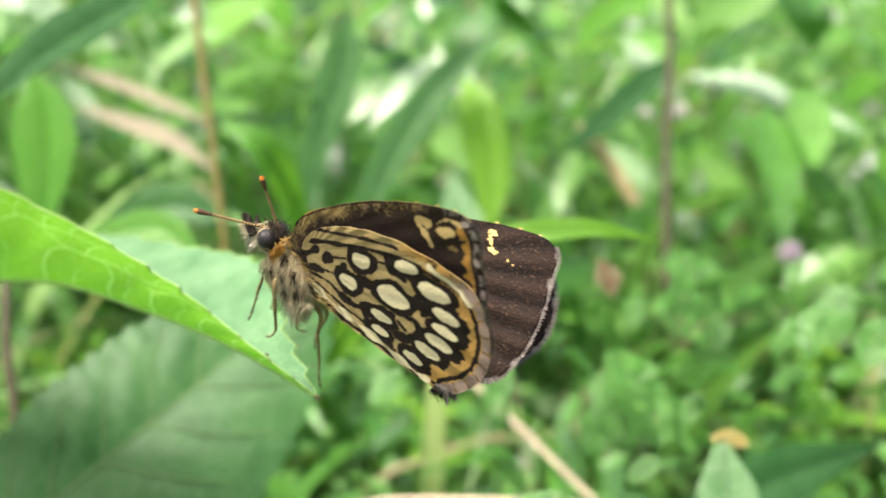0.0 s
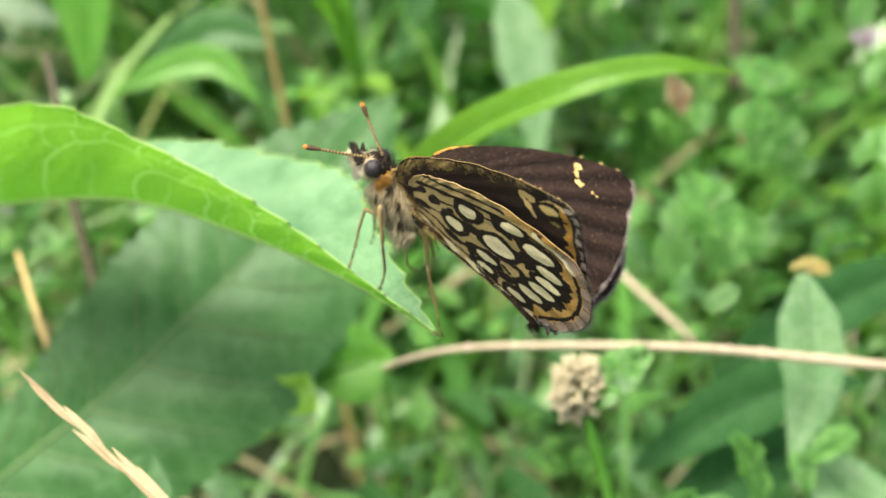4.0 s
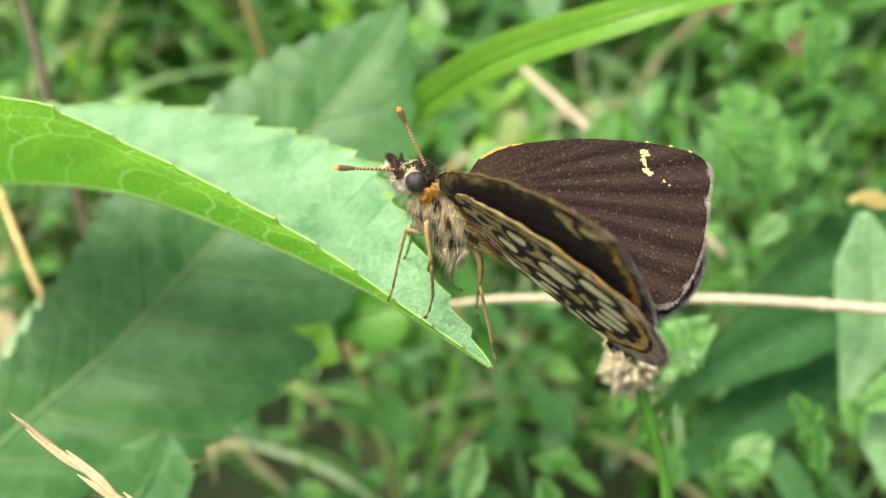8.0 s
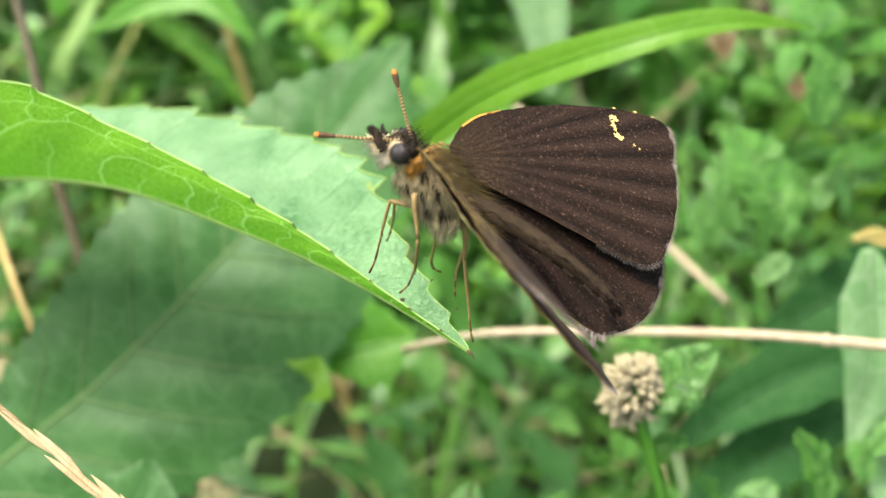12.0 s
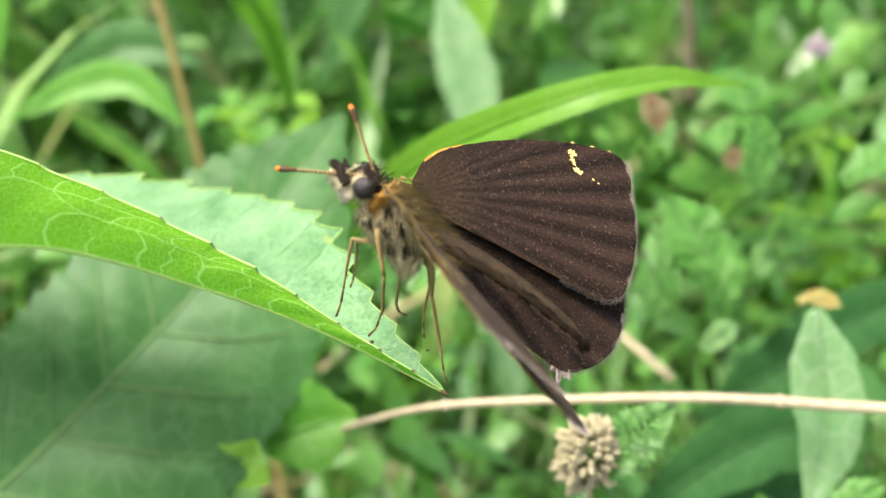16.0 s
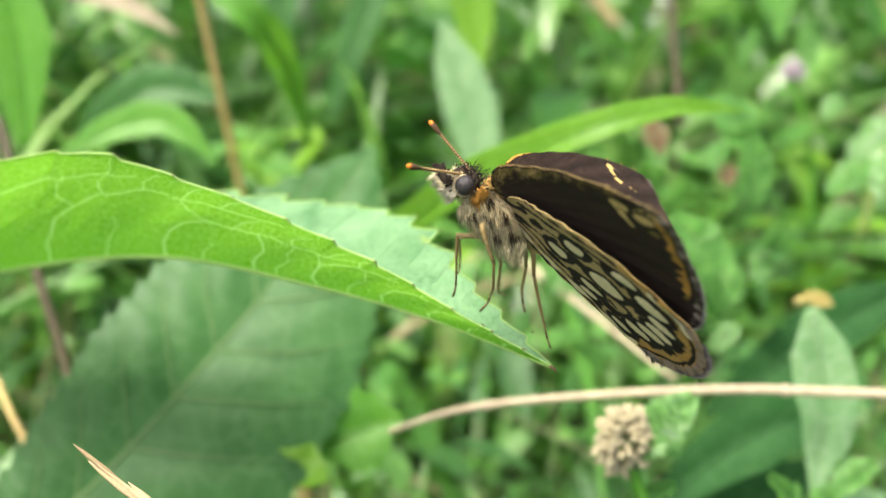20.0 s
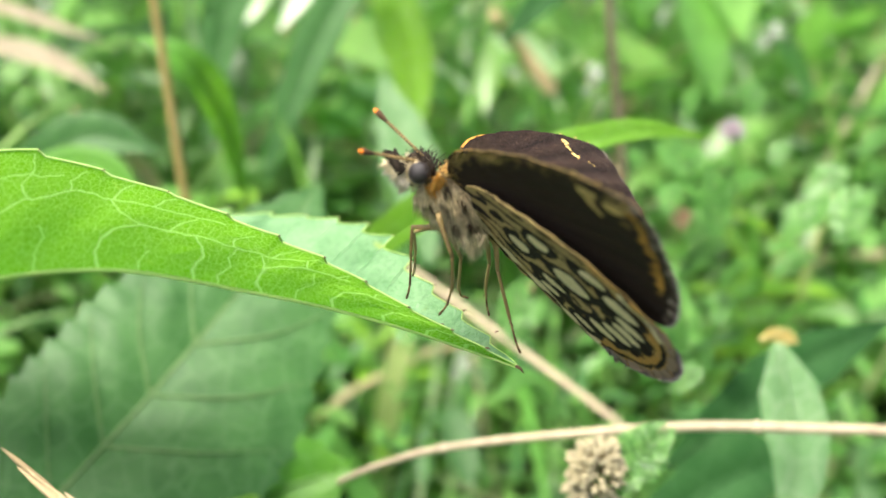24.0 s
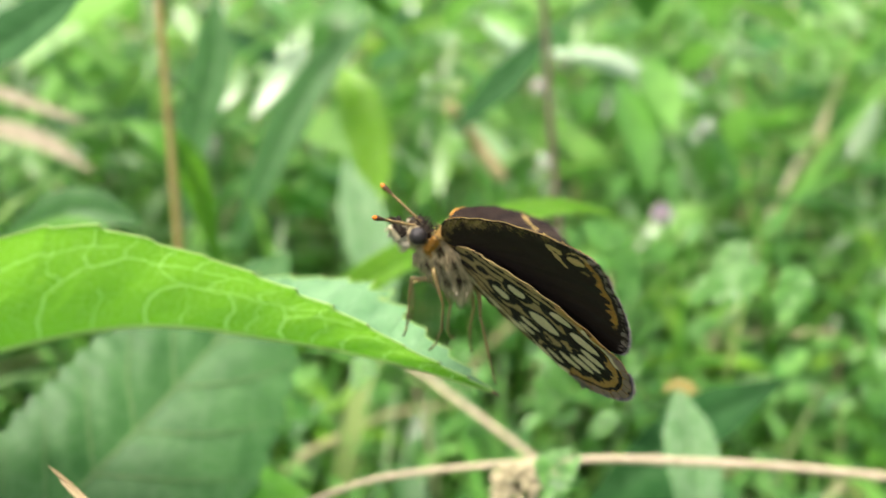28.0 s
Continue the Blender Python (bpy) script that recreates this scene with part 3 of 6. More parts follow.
def build_leaf():
    leaf = thing("leaf", PIVOT, "fresh green toothed leaf folded lengthwise, under the butterfly", "leaf")
    rib, near, far = shifted(RIB), shifted(NEAR_RIM), shifted(FAR_RIM)
    bm = bmesh.new()
    edge = half_leaf(bm, rib, near, -0.04, 17, 0.0006, 110)
    part("lower_half", bm, M_LEAF, leaf, "bright underside with pale veins")
    rim_edge(edge, 0.00009, M_LEAF_RIB, leaf, "thickened edge, pale like a lit rim")
    tooth_tips(rib, near, 17, 0.0006, 0.0, leaf)
    bm = bmesh.new()
    edge = half_leaf(bm, rib, far, -0.10, 19, 0.0015, 50, lean=1.5, faint=0.25)
    part("upper_half", bm, M_LEAF_TOP, leaf, "waxy upper face, mint tone partly sky sheen in its colour")
    rim_edge(edge, 0.00007, M_LEAF_RIB, leaf, "thickened edge, pale like a lit rim")
    tooth_tips(rib, far, 19, 0.0015, 1.5, leaf)
    bm = bmesh.new()
    tube(bm, [p - Vector((0, 0, 0.0001)) for p in rib], [0.00008, 0.00013, 0.00017, 0.00021, 0.00026, 0.00032, 0.0005], 60, 8)
    part("midrib", bm, M_LEAF_RIB, leaf, "pale green midrib")
    bm = bmesh.new()
    tip = rib[0]
    tube(bm, [tip + Vector((-0.0002, 0.0001, 0)), tip + Vector((0.0001, -0.0001, -0.0001)), tip + Vector((0.0003, -0.0002, -0.0004))], [0.00012, 0.00010, 0.00003], 6, 7)
    part("leaf_tip", bm, M_TOOTH, leaf, "dry brown tip")
    bm = bmesh.new()
    ball(bm, Vector((0.0008, 0.0629, 0.1501)) - PIVOT, (0.00017, 0.00014, 0.00016), (0.3, -0.8, 0.4), 6, 9)
    part("black_speck", bm, M_DARKSTEM, leaf, "tiny black speck")
    return leaf


leaf = build_leaf()


# ---- the butterfly ----
U = 0.0085  # the butterfly's own unit in metres
M_EYE = plain_material("eye", (0.016, 0.014, 0.014), (0.030, 0.026, 0.027), 9000, 0.34, 0.36)
M_FUR = plain_material("fur", (0.40, 0.31, 0.16), (0.80, 0.68, 0.43), 2500, 0.8, 0.2, vary=0.6)
M_FUR_PALE = plain_material("pale_fur", (0.56, 0.47, 0.28), (0.82, 0.72, 0.49), 2500, 0.8, 0.2, vary=0.3)
M_WHITE_FUR = plain_material("white_fur", (0.50, 0.45, 0.34), (0.74, 0.68, 0.54), 2500, 0.8, 0.2, vary=0.25)
M_BODY = plain_material("body", (0.016, 0.011, 0.007), (0.05, 0.035, 0.02), 1800, 0.8, 0.1)
M_BELLY = plain_material("belly", (0.34, 0.27, 0.15), (0.54, 0.45, 0.28), 1800, 0.8, 0.2)
M_ORANGE = plain_material("orange_scales", (0.46, 0.20, 0.03), (0.70, 0.38, 0.08), 3000, 0.7, 0.2)
M_LEG = plain_material("leg", (0.21, 0.145, 0.055), (0.36, 0.26, 0.11), 2500, 0.5, 0.3)
M_FOOT = plain_material("foot", (0.09, 0.05, 0.02), (0.18, 0.11, 0.05), 4000, 0.6, 0.3)
M_CLUB = plain_material("club_orange", (0.55, 0.12, 0.01), (0.78, 0.24, 0.02), 4000, 0.5, 0.3)
M_OLIVE = plain_material("olive_scales", (0.18, 0.12, 0.03), (0.34, 0.24, 0.09), 1800, 0.75, 0.2)
M_RING = plain_material("abdomen_ring", (0.26, 0.22, 0.14), (0.44, 0.39, 0.27), 1800, 0.8, 0.2)
M_ANT_DARK = plain_material("antenna_dark", (0.05, 0.028, 0.012), (0.12, 0.065, 0.028), 4000, 0.6, 0.3)
M_ANT_PALE = plain_material("antenna_ring", (0.34, 0.23, 0.08), (0.50, 0.36, 0.15), 4000, 0.6, 0.3)
M_BLACK = plain_material("black_scales", (0.012, 0.009, 0.006), (0.035, 0.025, 0.016), 2500, 0.75, 0.2)
M_OCHRE = plain_material("ochre_scales", (0.40, 0.23, 0.06), (0.55, 0.36, 0.12), 2500, 0.75, 0.2)
M_GOLD = plain_material("yellow_scales", (0.72, 0.48, 0.12), (0.85, 0.64, 0.25), 2500, 0.75, 0.2)
M_FRINGE = plain_material("fringe", (0.085, 0.065, 0.055), (0.38, 0.33, 0.29), 2500, 0.85, 0.2, vary=0.5)


def fan(n, v):
    """Angle and distance from the wing's root, and a texture space in which streaks run outwards."""
    sep = n.add("SeparateXYZ")
    n.link(v, sep.inputs[0])
    ang = n.math("ARCTAN2", sep.outputs["Z"], n.math("MULTIPLY", sep.outputs["X"], -1.0))
    away = n.add("VectorMath", operation="LENGTH")
    n.link(v, away.inputs[0])
    streak = n.add("CombineXYZ")
    n.link(n.math("MULTIPLY", ang, 60.0), streak.inputs["X"])
    n.link(n.math("MULTIPLY", away.outputs["Value"], 900.0), streak.inputs["Y"])
    return ang, away.outputs["Value"], streak.outputs[0]


def wing_material(name, dark, light, lines, speck):
    """Wing scales of the upper face: dark pleats that fan out, coppery ridges and a dusting of bright scales."""
    n = Nodes(name)
    v = n.coords()
    ang, away, streak = fan(n, v)
    grain, dust, run = n.noise(v, 700, 4), n.noise(v, 6200, 2), n.noise(streak, 1.6, 4, 0.65)
    base = n.ramp(n.mix(0.5, run, dust), [(0.30, dark), (0.70, light)])
    wobble = n.math("MULTIPLY", n.math("ADD", n.noise(v, 160, 1), n.math("MULTIPLY", run, 0.25)), 3.4)
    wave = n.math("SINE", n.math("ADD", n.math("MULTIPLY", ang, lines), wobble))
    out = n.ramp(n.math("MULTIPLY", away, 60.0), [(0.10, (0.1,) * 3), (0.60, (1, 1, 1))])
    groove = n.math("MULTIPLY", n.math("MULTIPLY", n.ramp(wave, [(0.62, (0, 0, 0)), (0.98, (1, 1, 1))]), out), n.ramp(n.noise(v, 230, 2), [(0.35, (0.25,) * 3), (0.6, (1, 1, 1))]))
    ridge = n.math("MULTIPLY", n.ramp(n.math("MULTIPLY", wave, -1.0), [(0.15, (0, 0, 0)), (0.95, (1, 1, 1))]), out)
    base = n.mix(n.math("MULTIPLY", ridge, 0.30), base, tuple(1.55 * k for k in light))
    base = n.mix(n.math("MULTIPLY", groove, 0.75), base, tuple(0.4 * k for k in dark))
    flecks = n.math("MULTIPLY", n.ramp(dust, [(0.60, (0, 0, 0)), (0.72, (1, 1, 1))]), n.ramp(run, [(0.42, (0, 0, 0)), (0.62, (1, 1, 1))]))
    base = n.mix(n.math("MULTIPLY", flecks, 0.75), base, speck)
    hairy = n.math("MULTIPLY", n.ramp(n.math("MULTIPLY", away, 100.0), [(0.1, (0.6,) * 3), (0.5, (0, 0, 0))]), n.ramp(run, [(0.40, (0, 0, 0)), (0.65, (0.9,) * 3)]))
    base = n.mix(hairy, base, (0.12, 0.082, 0.035))
    n.bump(n.math("ADD", n.math("MULTIPLY", n.math("MULTIPLY", wave, out), -0.7), n.math("MULTIPLY", n.math("ADD", dust, run), 1.0)), 0.7, 0.00014)
    n.bsdf.inputs["Sheen Weight"].default_value = 0.06
    n.bsdf.inputs["Sheen Roughness"].default_value = 0.35
    n.bsdf.inputs["Sheen Tint"].default_value = (0.95, 0.74, 0.66, 1)
    return n.surface(base, 0.62, 0.12, 0.05)


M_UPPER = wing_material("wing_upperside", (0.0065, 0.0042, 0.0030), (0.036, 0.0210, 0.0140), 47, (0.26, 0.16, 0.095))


def scale_material(name, ground, warm, dark, pale, edge):
    """The patterned underside of a wing: the marks are laid out on the mesh, the grain comes from here."""
    n = Nodes(name)
    v = n.coords()
    ang, away, streak = fan(n, v)
    grain, dust, run, fleck = n.noise(v, 1300, 4), n.noise(v, 6500, 2), n.noise(streak, 1.4, 4, 0.65), n.noise(v, 3600, 3)

    def share(which, low, high, ragged=1.5):
        at = n.add("Attribute")
        at.attribute_name = which
        rough = n.math("ADD", at.outputs["Fac"], n.math("MULTIPLY", n.math("SUBTRACT", n.mix(0.40, fleck, run), 0.5), ragged))
        return n.ramp(rough, [(low, (0, 0, 0)), (high, (1, 1, 1))])

    tone = n.ramp(n.mix(0.5, run, dust), [(0.3, (0.62,) * 3), (0.7, (1.22,) * 3)])
    base = n.mix(share("warm", 0.1, 0.9), ground, warm)
    base = n.mix(1.0, base, tone, "MULTIPLY")
    black = n.mix(n.ramp(n.mix(0.5, dust, run), [(0.5, (0, 0, 0)), (0.7, (0.55,) * 3)]), dark, tuple(2.6 * k for k in dark))
    base = n.mix(share("dark", 0.34, 0.66), base, black)
    base = n.mix(share("pale", 0.36, 0.64, 0.9), base, n.mix(1.0, pale, n.ramp(n.mix(0.5, run, dust), [(0.3, (0.80,) * 3), (0.7, (1.12,) * 3)]), "MULTIPLY"))
    base = n.mix(share("edge", 0.30, 0.75, 1.8), base, n.mix(grain, edge, tuple(0.55 * k for k in edge)))
    wave = n.math("SINE", n.math("MULTIPLY", ang, 44.0))
    n.bump(n.math("ADD", n.math("MULTIPLY", wave, 0.2), n.math("ADD", dust, run)), 0.55, 0.0001)
    n.bsdf.inputs["Sheen Weight"].default_value = 0.02
    n.bsdf.inputs["Sheen Roughness"].default_value = 0.4
    return n.surface(base, 0.7, 0.15, 0.22, n.mix(1.0, base, (1.25, 1.1, 0.8), "MULTIPLY"))


M_UNDER_FORE = scale_material("fore_wing_underside", (0.26, 0.185, 0.065), (0.46, 0.235, 0.045), (0.022, 0.0140, 0.0092), (0.60, 0.43, 0.17), (0.36, 0.30, 0.25))
M_UNDER_HIND = scale_material("hind_wing_underside", (0.40, 0.30, 0.13), (0.47, 0.27, 0.068), (0.013, 0.0085, 0.006), (0.70, 0.62, 0.37), (0.36, 0.265, 0.20))

# outlines from the base of the leading edge over the tip to the base of the trailing edge: backwards, upwards
FORE_WING = [(-0.08, 0.06), (-0.13, 0.28), (-0.05, 0.52), (0.17, 0.90), (0.41, 1.22), (0.68, 1.52), (0.86, 1.67), (0.98, 1.70), (1.09, 1.65), (1.22, 1.50), (1.38, 1.34), (1.52, 1.14), (1.62, 0.93), (1.66, 0.76), (1.60, 0.62), (1.36, 0.50), (1.06, 0.38), (0.62, 0.20), (0.22, 0.02)]
HIND_WING = [(0.15, 0.02), (0.14, 0.18), (0.22, 0.38), (0.42, 0.60), (0.65, 0.76), (0.90, 0.88), (1.15, 0.95), (1.38, 1.00), (1.58, 1.01), (1.72, 0.96), (1.84, 0.86), (1.93, 0.72), (1.985, 0.56), (1.985, 0.38), (1.92, 0.19), (1.80, 0.03), (1.55, -0.05), (1.25, -0.11), (0.95, -0.15), (0.70, -0.19), (0.40, -0.18)]
HIND_BASE, FORE_BASE = (0.20, 0.08), (0.0, 0.0)

# pale spots of the hind wing's underside: place, half axes, tilt
HIND_SPOTS = [(0.711, 0.485, 0.099, 0.074, 30), (0.670, 0.214, 0.098, 0.070, 14), (1.082, 0.753, 0.120, 0.058, 26), (1.072, 0.421, 0.158, 0.101, 16), (1.044, 0.171, 0.109, 0.050, 14), (1.078, 0.042, 0.090, 0.041, 12), (1.363, 0.737, 0.160, 0.077, 20), (1.525, 0.633, 0.133, 0.059, 15), (1.571, 0.512, 0.124, 0.049, 12), (1.559, 0.377, 0.138, 0.059, 10), (1.505, 0.229, 0.127, 0.059, 6), (1.426, 0.066, 0.099, 0.049, 10)]
# black strokes of the hind wing's underside: half width, then the line
HIND_STROKES = [
    (0.017, (0.194, 0.237), (0.389, 0.401), (0.624, 0.560), (0.840, 0.696), (1.047, 0.793), (1.215, 0.842), (1.354, 0.863)), (0.012, (0.190, 0.380), (0.288, 0.438), (0.503, 0.583), (0.739, 0.728), (0.956, 0.830)),
    (0.024, (0.101, -0.022), (0.207, 0.103), (0.284, 0.228)), (0.034, (0.394, 0.210), (0.423, 0.258)), (0.024, (0.280, 0.018), (0.338, 0.057), (0.398, 0.086)), (0.012, (0.281, -0.030), (0.498, 0.049), (0.668, 0.041)),
    (0.026, (0.639, 0.036), (0.788, 0.056), (0.876, 0.110)), (0.010, (0.342, -0.067), (0.641, -0.045), (0.980, -0.013), (1.289, -0.010), (1.548, 0.002), (1.698, 0.003)), (0.016, (0.404, -0.148), (0.704, -0.154), (0.953, -0.119), (1.251, -0.078), (1.549, -0.027)),
    (0.032, (0.750, 0.328), (0.859, 0.353), (0.939, 0.358)), (0.026, (0.856, 0.119), (0.983, 0.211), (1.122, 0.255)), (0.044, (1.187, 0.427), (1.264, 0.542), (1.281, 0.638)), (0.024, (1.261, 0.638), (1.179, 0.694)),
    (0.026, (1.304, 0.533), (1.381, 0.620)), (0.030, (1.225, 0.132), (1.324, 0.181), (1.390, 0.324)), (0.020, (1.390, 0.324), (1.338, 0.381)), (0.026, (0.900, 0.701), (0.982, 0.616), (1.111, 0.646)), (0.020, (0.856, 0.109), (0.958, 0.034), (1.049, -0.013), (1.219, 0.008)),
    (0.018, (0.553, 0.240), (0.591, 0.326)), (0.026, (1.317, 0.076), (1.458, 0.001), (1.577, 0.059)), (0.022, (1.355, 0.496), (1.402, 0.582)), (0.007, (0.452, 0.287), (0.588, 0.402)), (0.007, (0.823, 0.576), (0.960, 0.673)), (0.008, (0.358, 0.076), (0.496, 0.154), (0.575, 0.173)),
    (0.014, (1.209, 0.351), (1.328, 0.390), (1.428, 0.372)), (0.012, (1.192, 0.256), (1.272, 0.237)),
]
LEAD_STRIPE = [(0.146, 0.160), (0.182, 0.294), (0.270, 0.371), (0.466, 0.511), (0.721, 0.671), (0.927, 0.787), (1.095, 0.851), (1.253, 0.909)]
LEAD_END = [(1.253, 0.909), (1.423, 0.930), (1.552, 0.931), (1.653, 0.889)]
FORE_EDGE = [(0.60, 1.46), (0.86, 1.66), (0.98, 1.69), (1.09, 1.64), (1.22, 1.49), (1.38, 1.33), (1.52, 1.13), (1.61, 0.93), (1.65, 0.76)]
HIND_EDGE = [(1.30, 0.98), (1.58, 1.01), (1.72, 0.96), (1.84, 0.86), (1.93, 0.72), (1.985, 0.56), (1.985, 0.38), (1.92, 0.19), (1.80, 0.03)]
COSTA = [(-0.13, 0.15), (-0.12, 0.35), (-0.03, 0.56), (0.17, 0.90), (0.41, 1.22), (0.60, 1.44)]


def near_line(points, x, y):
    """The distance to a line of points and how far along it the nearest place lies."""
    best, where, gone = np.full(x.shape, 9.0), np.zeros(x.shape), 0.0
    for (x0, y0), (x1, y1) in zip(points, points[1:]):
        dx, dy = x1 - x0, y1 - y0
        ln = math.hypot(dx, dy)
        t = np.clip(((x - x0) * dx + (y - y0) * dy) / (ln * ln), 0, 1)
        d = np.hypot(x - x0 - dx * t, y - y0 - dy * t)
        where = np.where(d < best, gone + t * ln, where)
        best = np.minimum(best, d)
        gone += ln
    return best, where


def soft(x, reach=0.036):
    """From nought to one as x passes nought."""
    return np.clip(0.5 + x / reach, 0, 1)


def oval(x, y, a, b, ra, rb, tilt):
    """How far a place lies outside an uneven oval."""
    c, s = math.cos(radians(tilt)), math.sin(radians(tilt))
    u, v = (x - a) * c + (y - b) * s, (y - b) * c - (x - a) * s
    turn = np.arctan2(v, u)
    q = np.hypot(u / ra, v / rb) * (1 + 0.05 * np.sin(3 * turn + 40 * a) + 0.04 * np.sin(4 * turn + 70 * b))
    return (q - 1) * 0.5 * (rb + np.hypot(u, v) / np.maximum(q, 1e-3))


def ripple(x, y, f, k):
    return np.sin(f * x + 1.7 * np.sin(f * 0.7 * y + k)) * np.sin(f * 0.9 * y + 1.3 * np.sin(f * 0.6 * x + 2 * k))


def hind_marks(x, y):
    """How much of the black, the ochre, the pale edge and the cream there is at each place of the hind wing."""
    dark, pale = np.zeros(x.shape), np.zeros(x.shape)
    for k, (a, b, ra, rb, an) in enumerate(HIND_SPOTS):
        away = oval(x, y, a, b, 0.95 * ra, 0.86 * rb, an)
        ring = (0.058 if k < 2 else 0.054) + 0.012 * np.sin(9 * a + 3 * np.arctan2(y - b, x - a))
        dark = np.maximum(dark, soft(ring - away))
        pale = np.maximum(pale, soft(-away))
    for half, *line in HIND_STROKES:
        d, s = near_line(line, x, y)
        dark = np.maximum(dark, soft(1.25 * half * (1 + 0.3 * np.sin(24 * s)) - d))
    e, s = near_line(HIND_EDGE, x, y)
    inside = np.clip(s / 0.3, 0, 1)
    f = s / 0.125
    f = np.abs(f - np.floor(f) - 0.5) * 2
    # black arrowheads behind the outer row of spots, and the black line inside the fringe
    dark = np.maximum(dark, np.where((s > 0.34) & (x > 1.45), np.minimum(soft(e - 0.165 - 0.085 * f), soft(0.31 - e)), 0))
    lead, t = near_line(LEAD_STRIPE, x, y)
    on_stripe = lead < 0.030 - 0.010 * t
    dark = np.where(on_stripe, 0.0, dark)
    warm = np.where(on_stripe, 0.10, soft(0.30 - e, 0.32) * 0.95 + 0.10 * np.clip(x - 0.6, 0, 1) + 0.25 * ripple(x, y, 9, 0.4))
    end, _ = near_line(LEAD_END, x, y)
    pale = np.maximum(pale, soft(0.030 - end))
    inner, t = near_line([(0.36, -0.115), (0.62, -0.11), (0.95, -0.07), (1.25, -0.055), (1.60, -0.02)], x, y)
    pale = np.maximum(pale, soft(0.026 + 0.018 * np.sin(21 * t) - inner) * 0.9)
    dark = np.maximum(dark, soft(0.017 * inside + 0.006 - np.abs(e - 0.105)))
    vein = np.abs(s / 0.14 - np.round(s / 0.14))
    edge = soft(0.082 - e) * np.where(vein > 0.09, 0.95, 0.4) * inside
    dark = np.maximum(dark * (e > 0.09), soft(0.088 - e) * np.where(vein > 0.09, 0.12, 0.62))
    return dark, warm, edge, pale * (e > 0.05)


def fore_marks(x, y):
    """The same for the fore wing: an ochre leading edge, a hooked mark, two spots and lunules inside the fringe."""
    e, s = near_line(FORE_EDGE, x, y)
    d, t = near_line(COSTA, x, y)
    uneven = 0.03 * ripple(x, y, 21, 0.3) + 0.022 * ripple(x, y, 47, 1.1)
    light = soft(0.150 - 0.075 * np.clip(t / 1.5, 0, 1) - d + uneven, 0.16) * np.where(d > 0.014, 1.0, 0.6) * (0.68 + 0.16 * ripple(x, y, 15, 2.0))
    light = light * soft(1.72 - t, 0.5)
    f = s / 0.118
    f = np.abs(f - np.floor(f) - 0.5) * 2
    band = np.minimum(soft(e - 0.082), soft(0.115 + 0.065 * (1 - f) ** 1.1 - e + 0.6 * uneven)) * soft(s - 0.34, 0.1) * soft(1.36 - s, 0.3)
    pale = np.zeros(x.shape)
    for half, ends, *line in ((0.034, 1, (0.660, 1.305), (0.730, 1.375)), (0.026, 1, (0.68, 1.28), (0.76, 1.262)), (0.021, 1, (0.76, 1.262), (0.85, 1.243)), (0.016, 0.8, (0.78, 1.425), (0.80, 1.49), (0.835, 1.555)), (0.018, 0.8, (0.84, 1.56), (0.93, 1.60))):
        q, _ = near_line(line, x, y)
        pale = np.maximum(pale, ends * soft(half - q + 0.4 * uneven))
    pale = np.maximum(pale, soft(-oval(x, y, 0.875, 1.446, 0.098, 0.046, 50)))
    dim = soft(-oval(x, y, 0.985, 1.388, 0.062, 0.032, 45), 0.05) * 0.62
    vein = np.abs(s / 0.118 - np.round(s / 0.118))
    edge = soft(0.052 - e + uneven * 0.4, 0.03) * (0.62 + 0.5 * ripple(x, y, 40, 0.5)) * np.where(vein > 0.10, 1.0, 0.25) * soft(s - 0.2, 0.1)
    return 1.0 - np.maximum(np.maximum(light * 0.85, band), dim), np.maximum(band, 0.9 * pale * (x > 0.79)), edge, np.where(x > 0.79, 0.85, 1.0) * pale


def camber(a, b, hind):
    """How far the wing bows out at a place on it."""
    r = math.hypot(a, b) / 1.9
    if hind:
        return 0.03 * math.sin(math.pi * min(1.0, r)) + 0.07 * max(0.0, r - 0.6) + 0.025 * min(1.0, 3 * r)
    apex = min(1.0, max(0.0, (b - 0.75) / 0.95))
    return 0.07 * apex * apex - 0.008 * math.sin(math.pi * min(1.0, r))


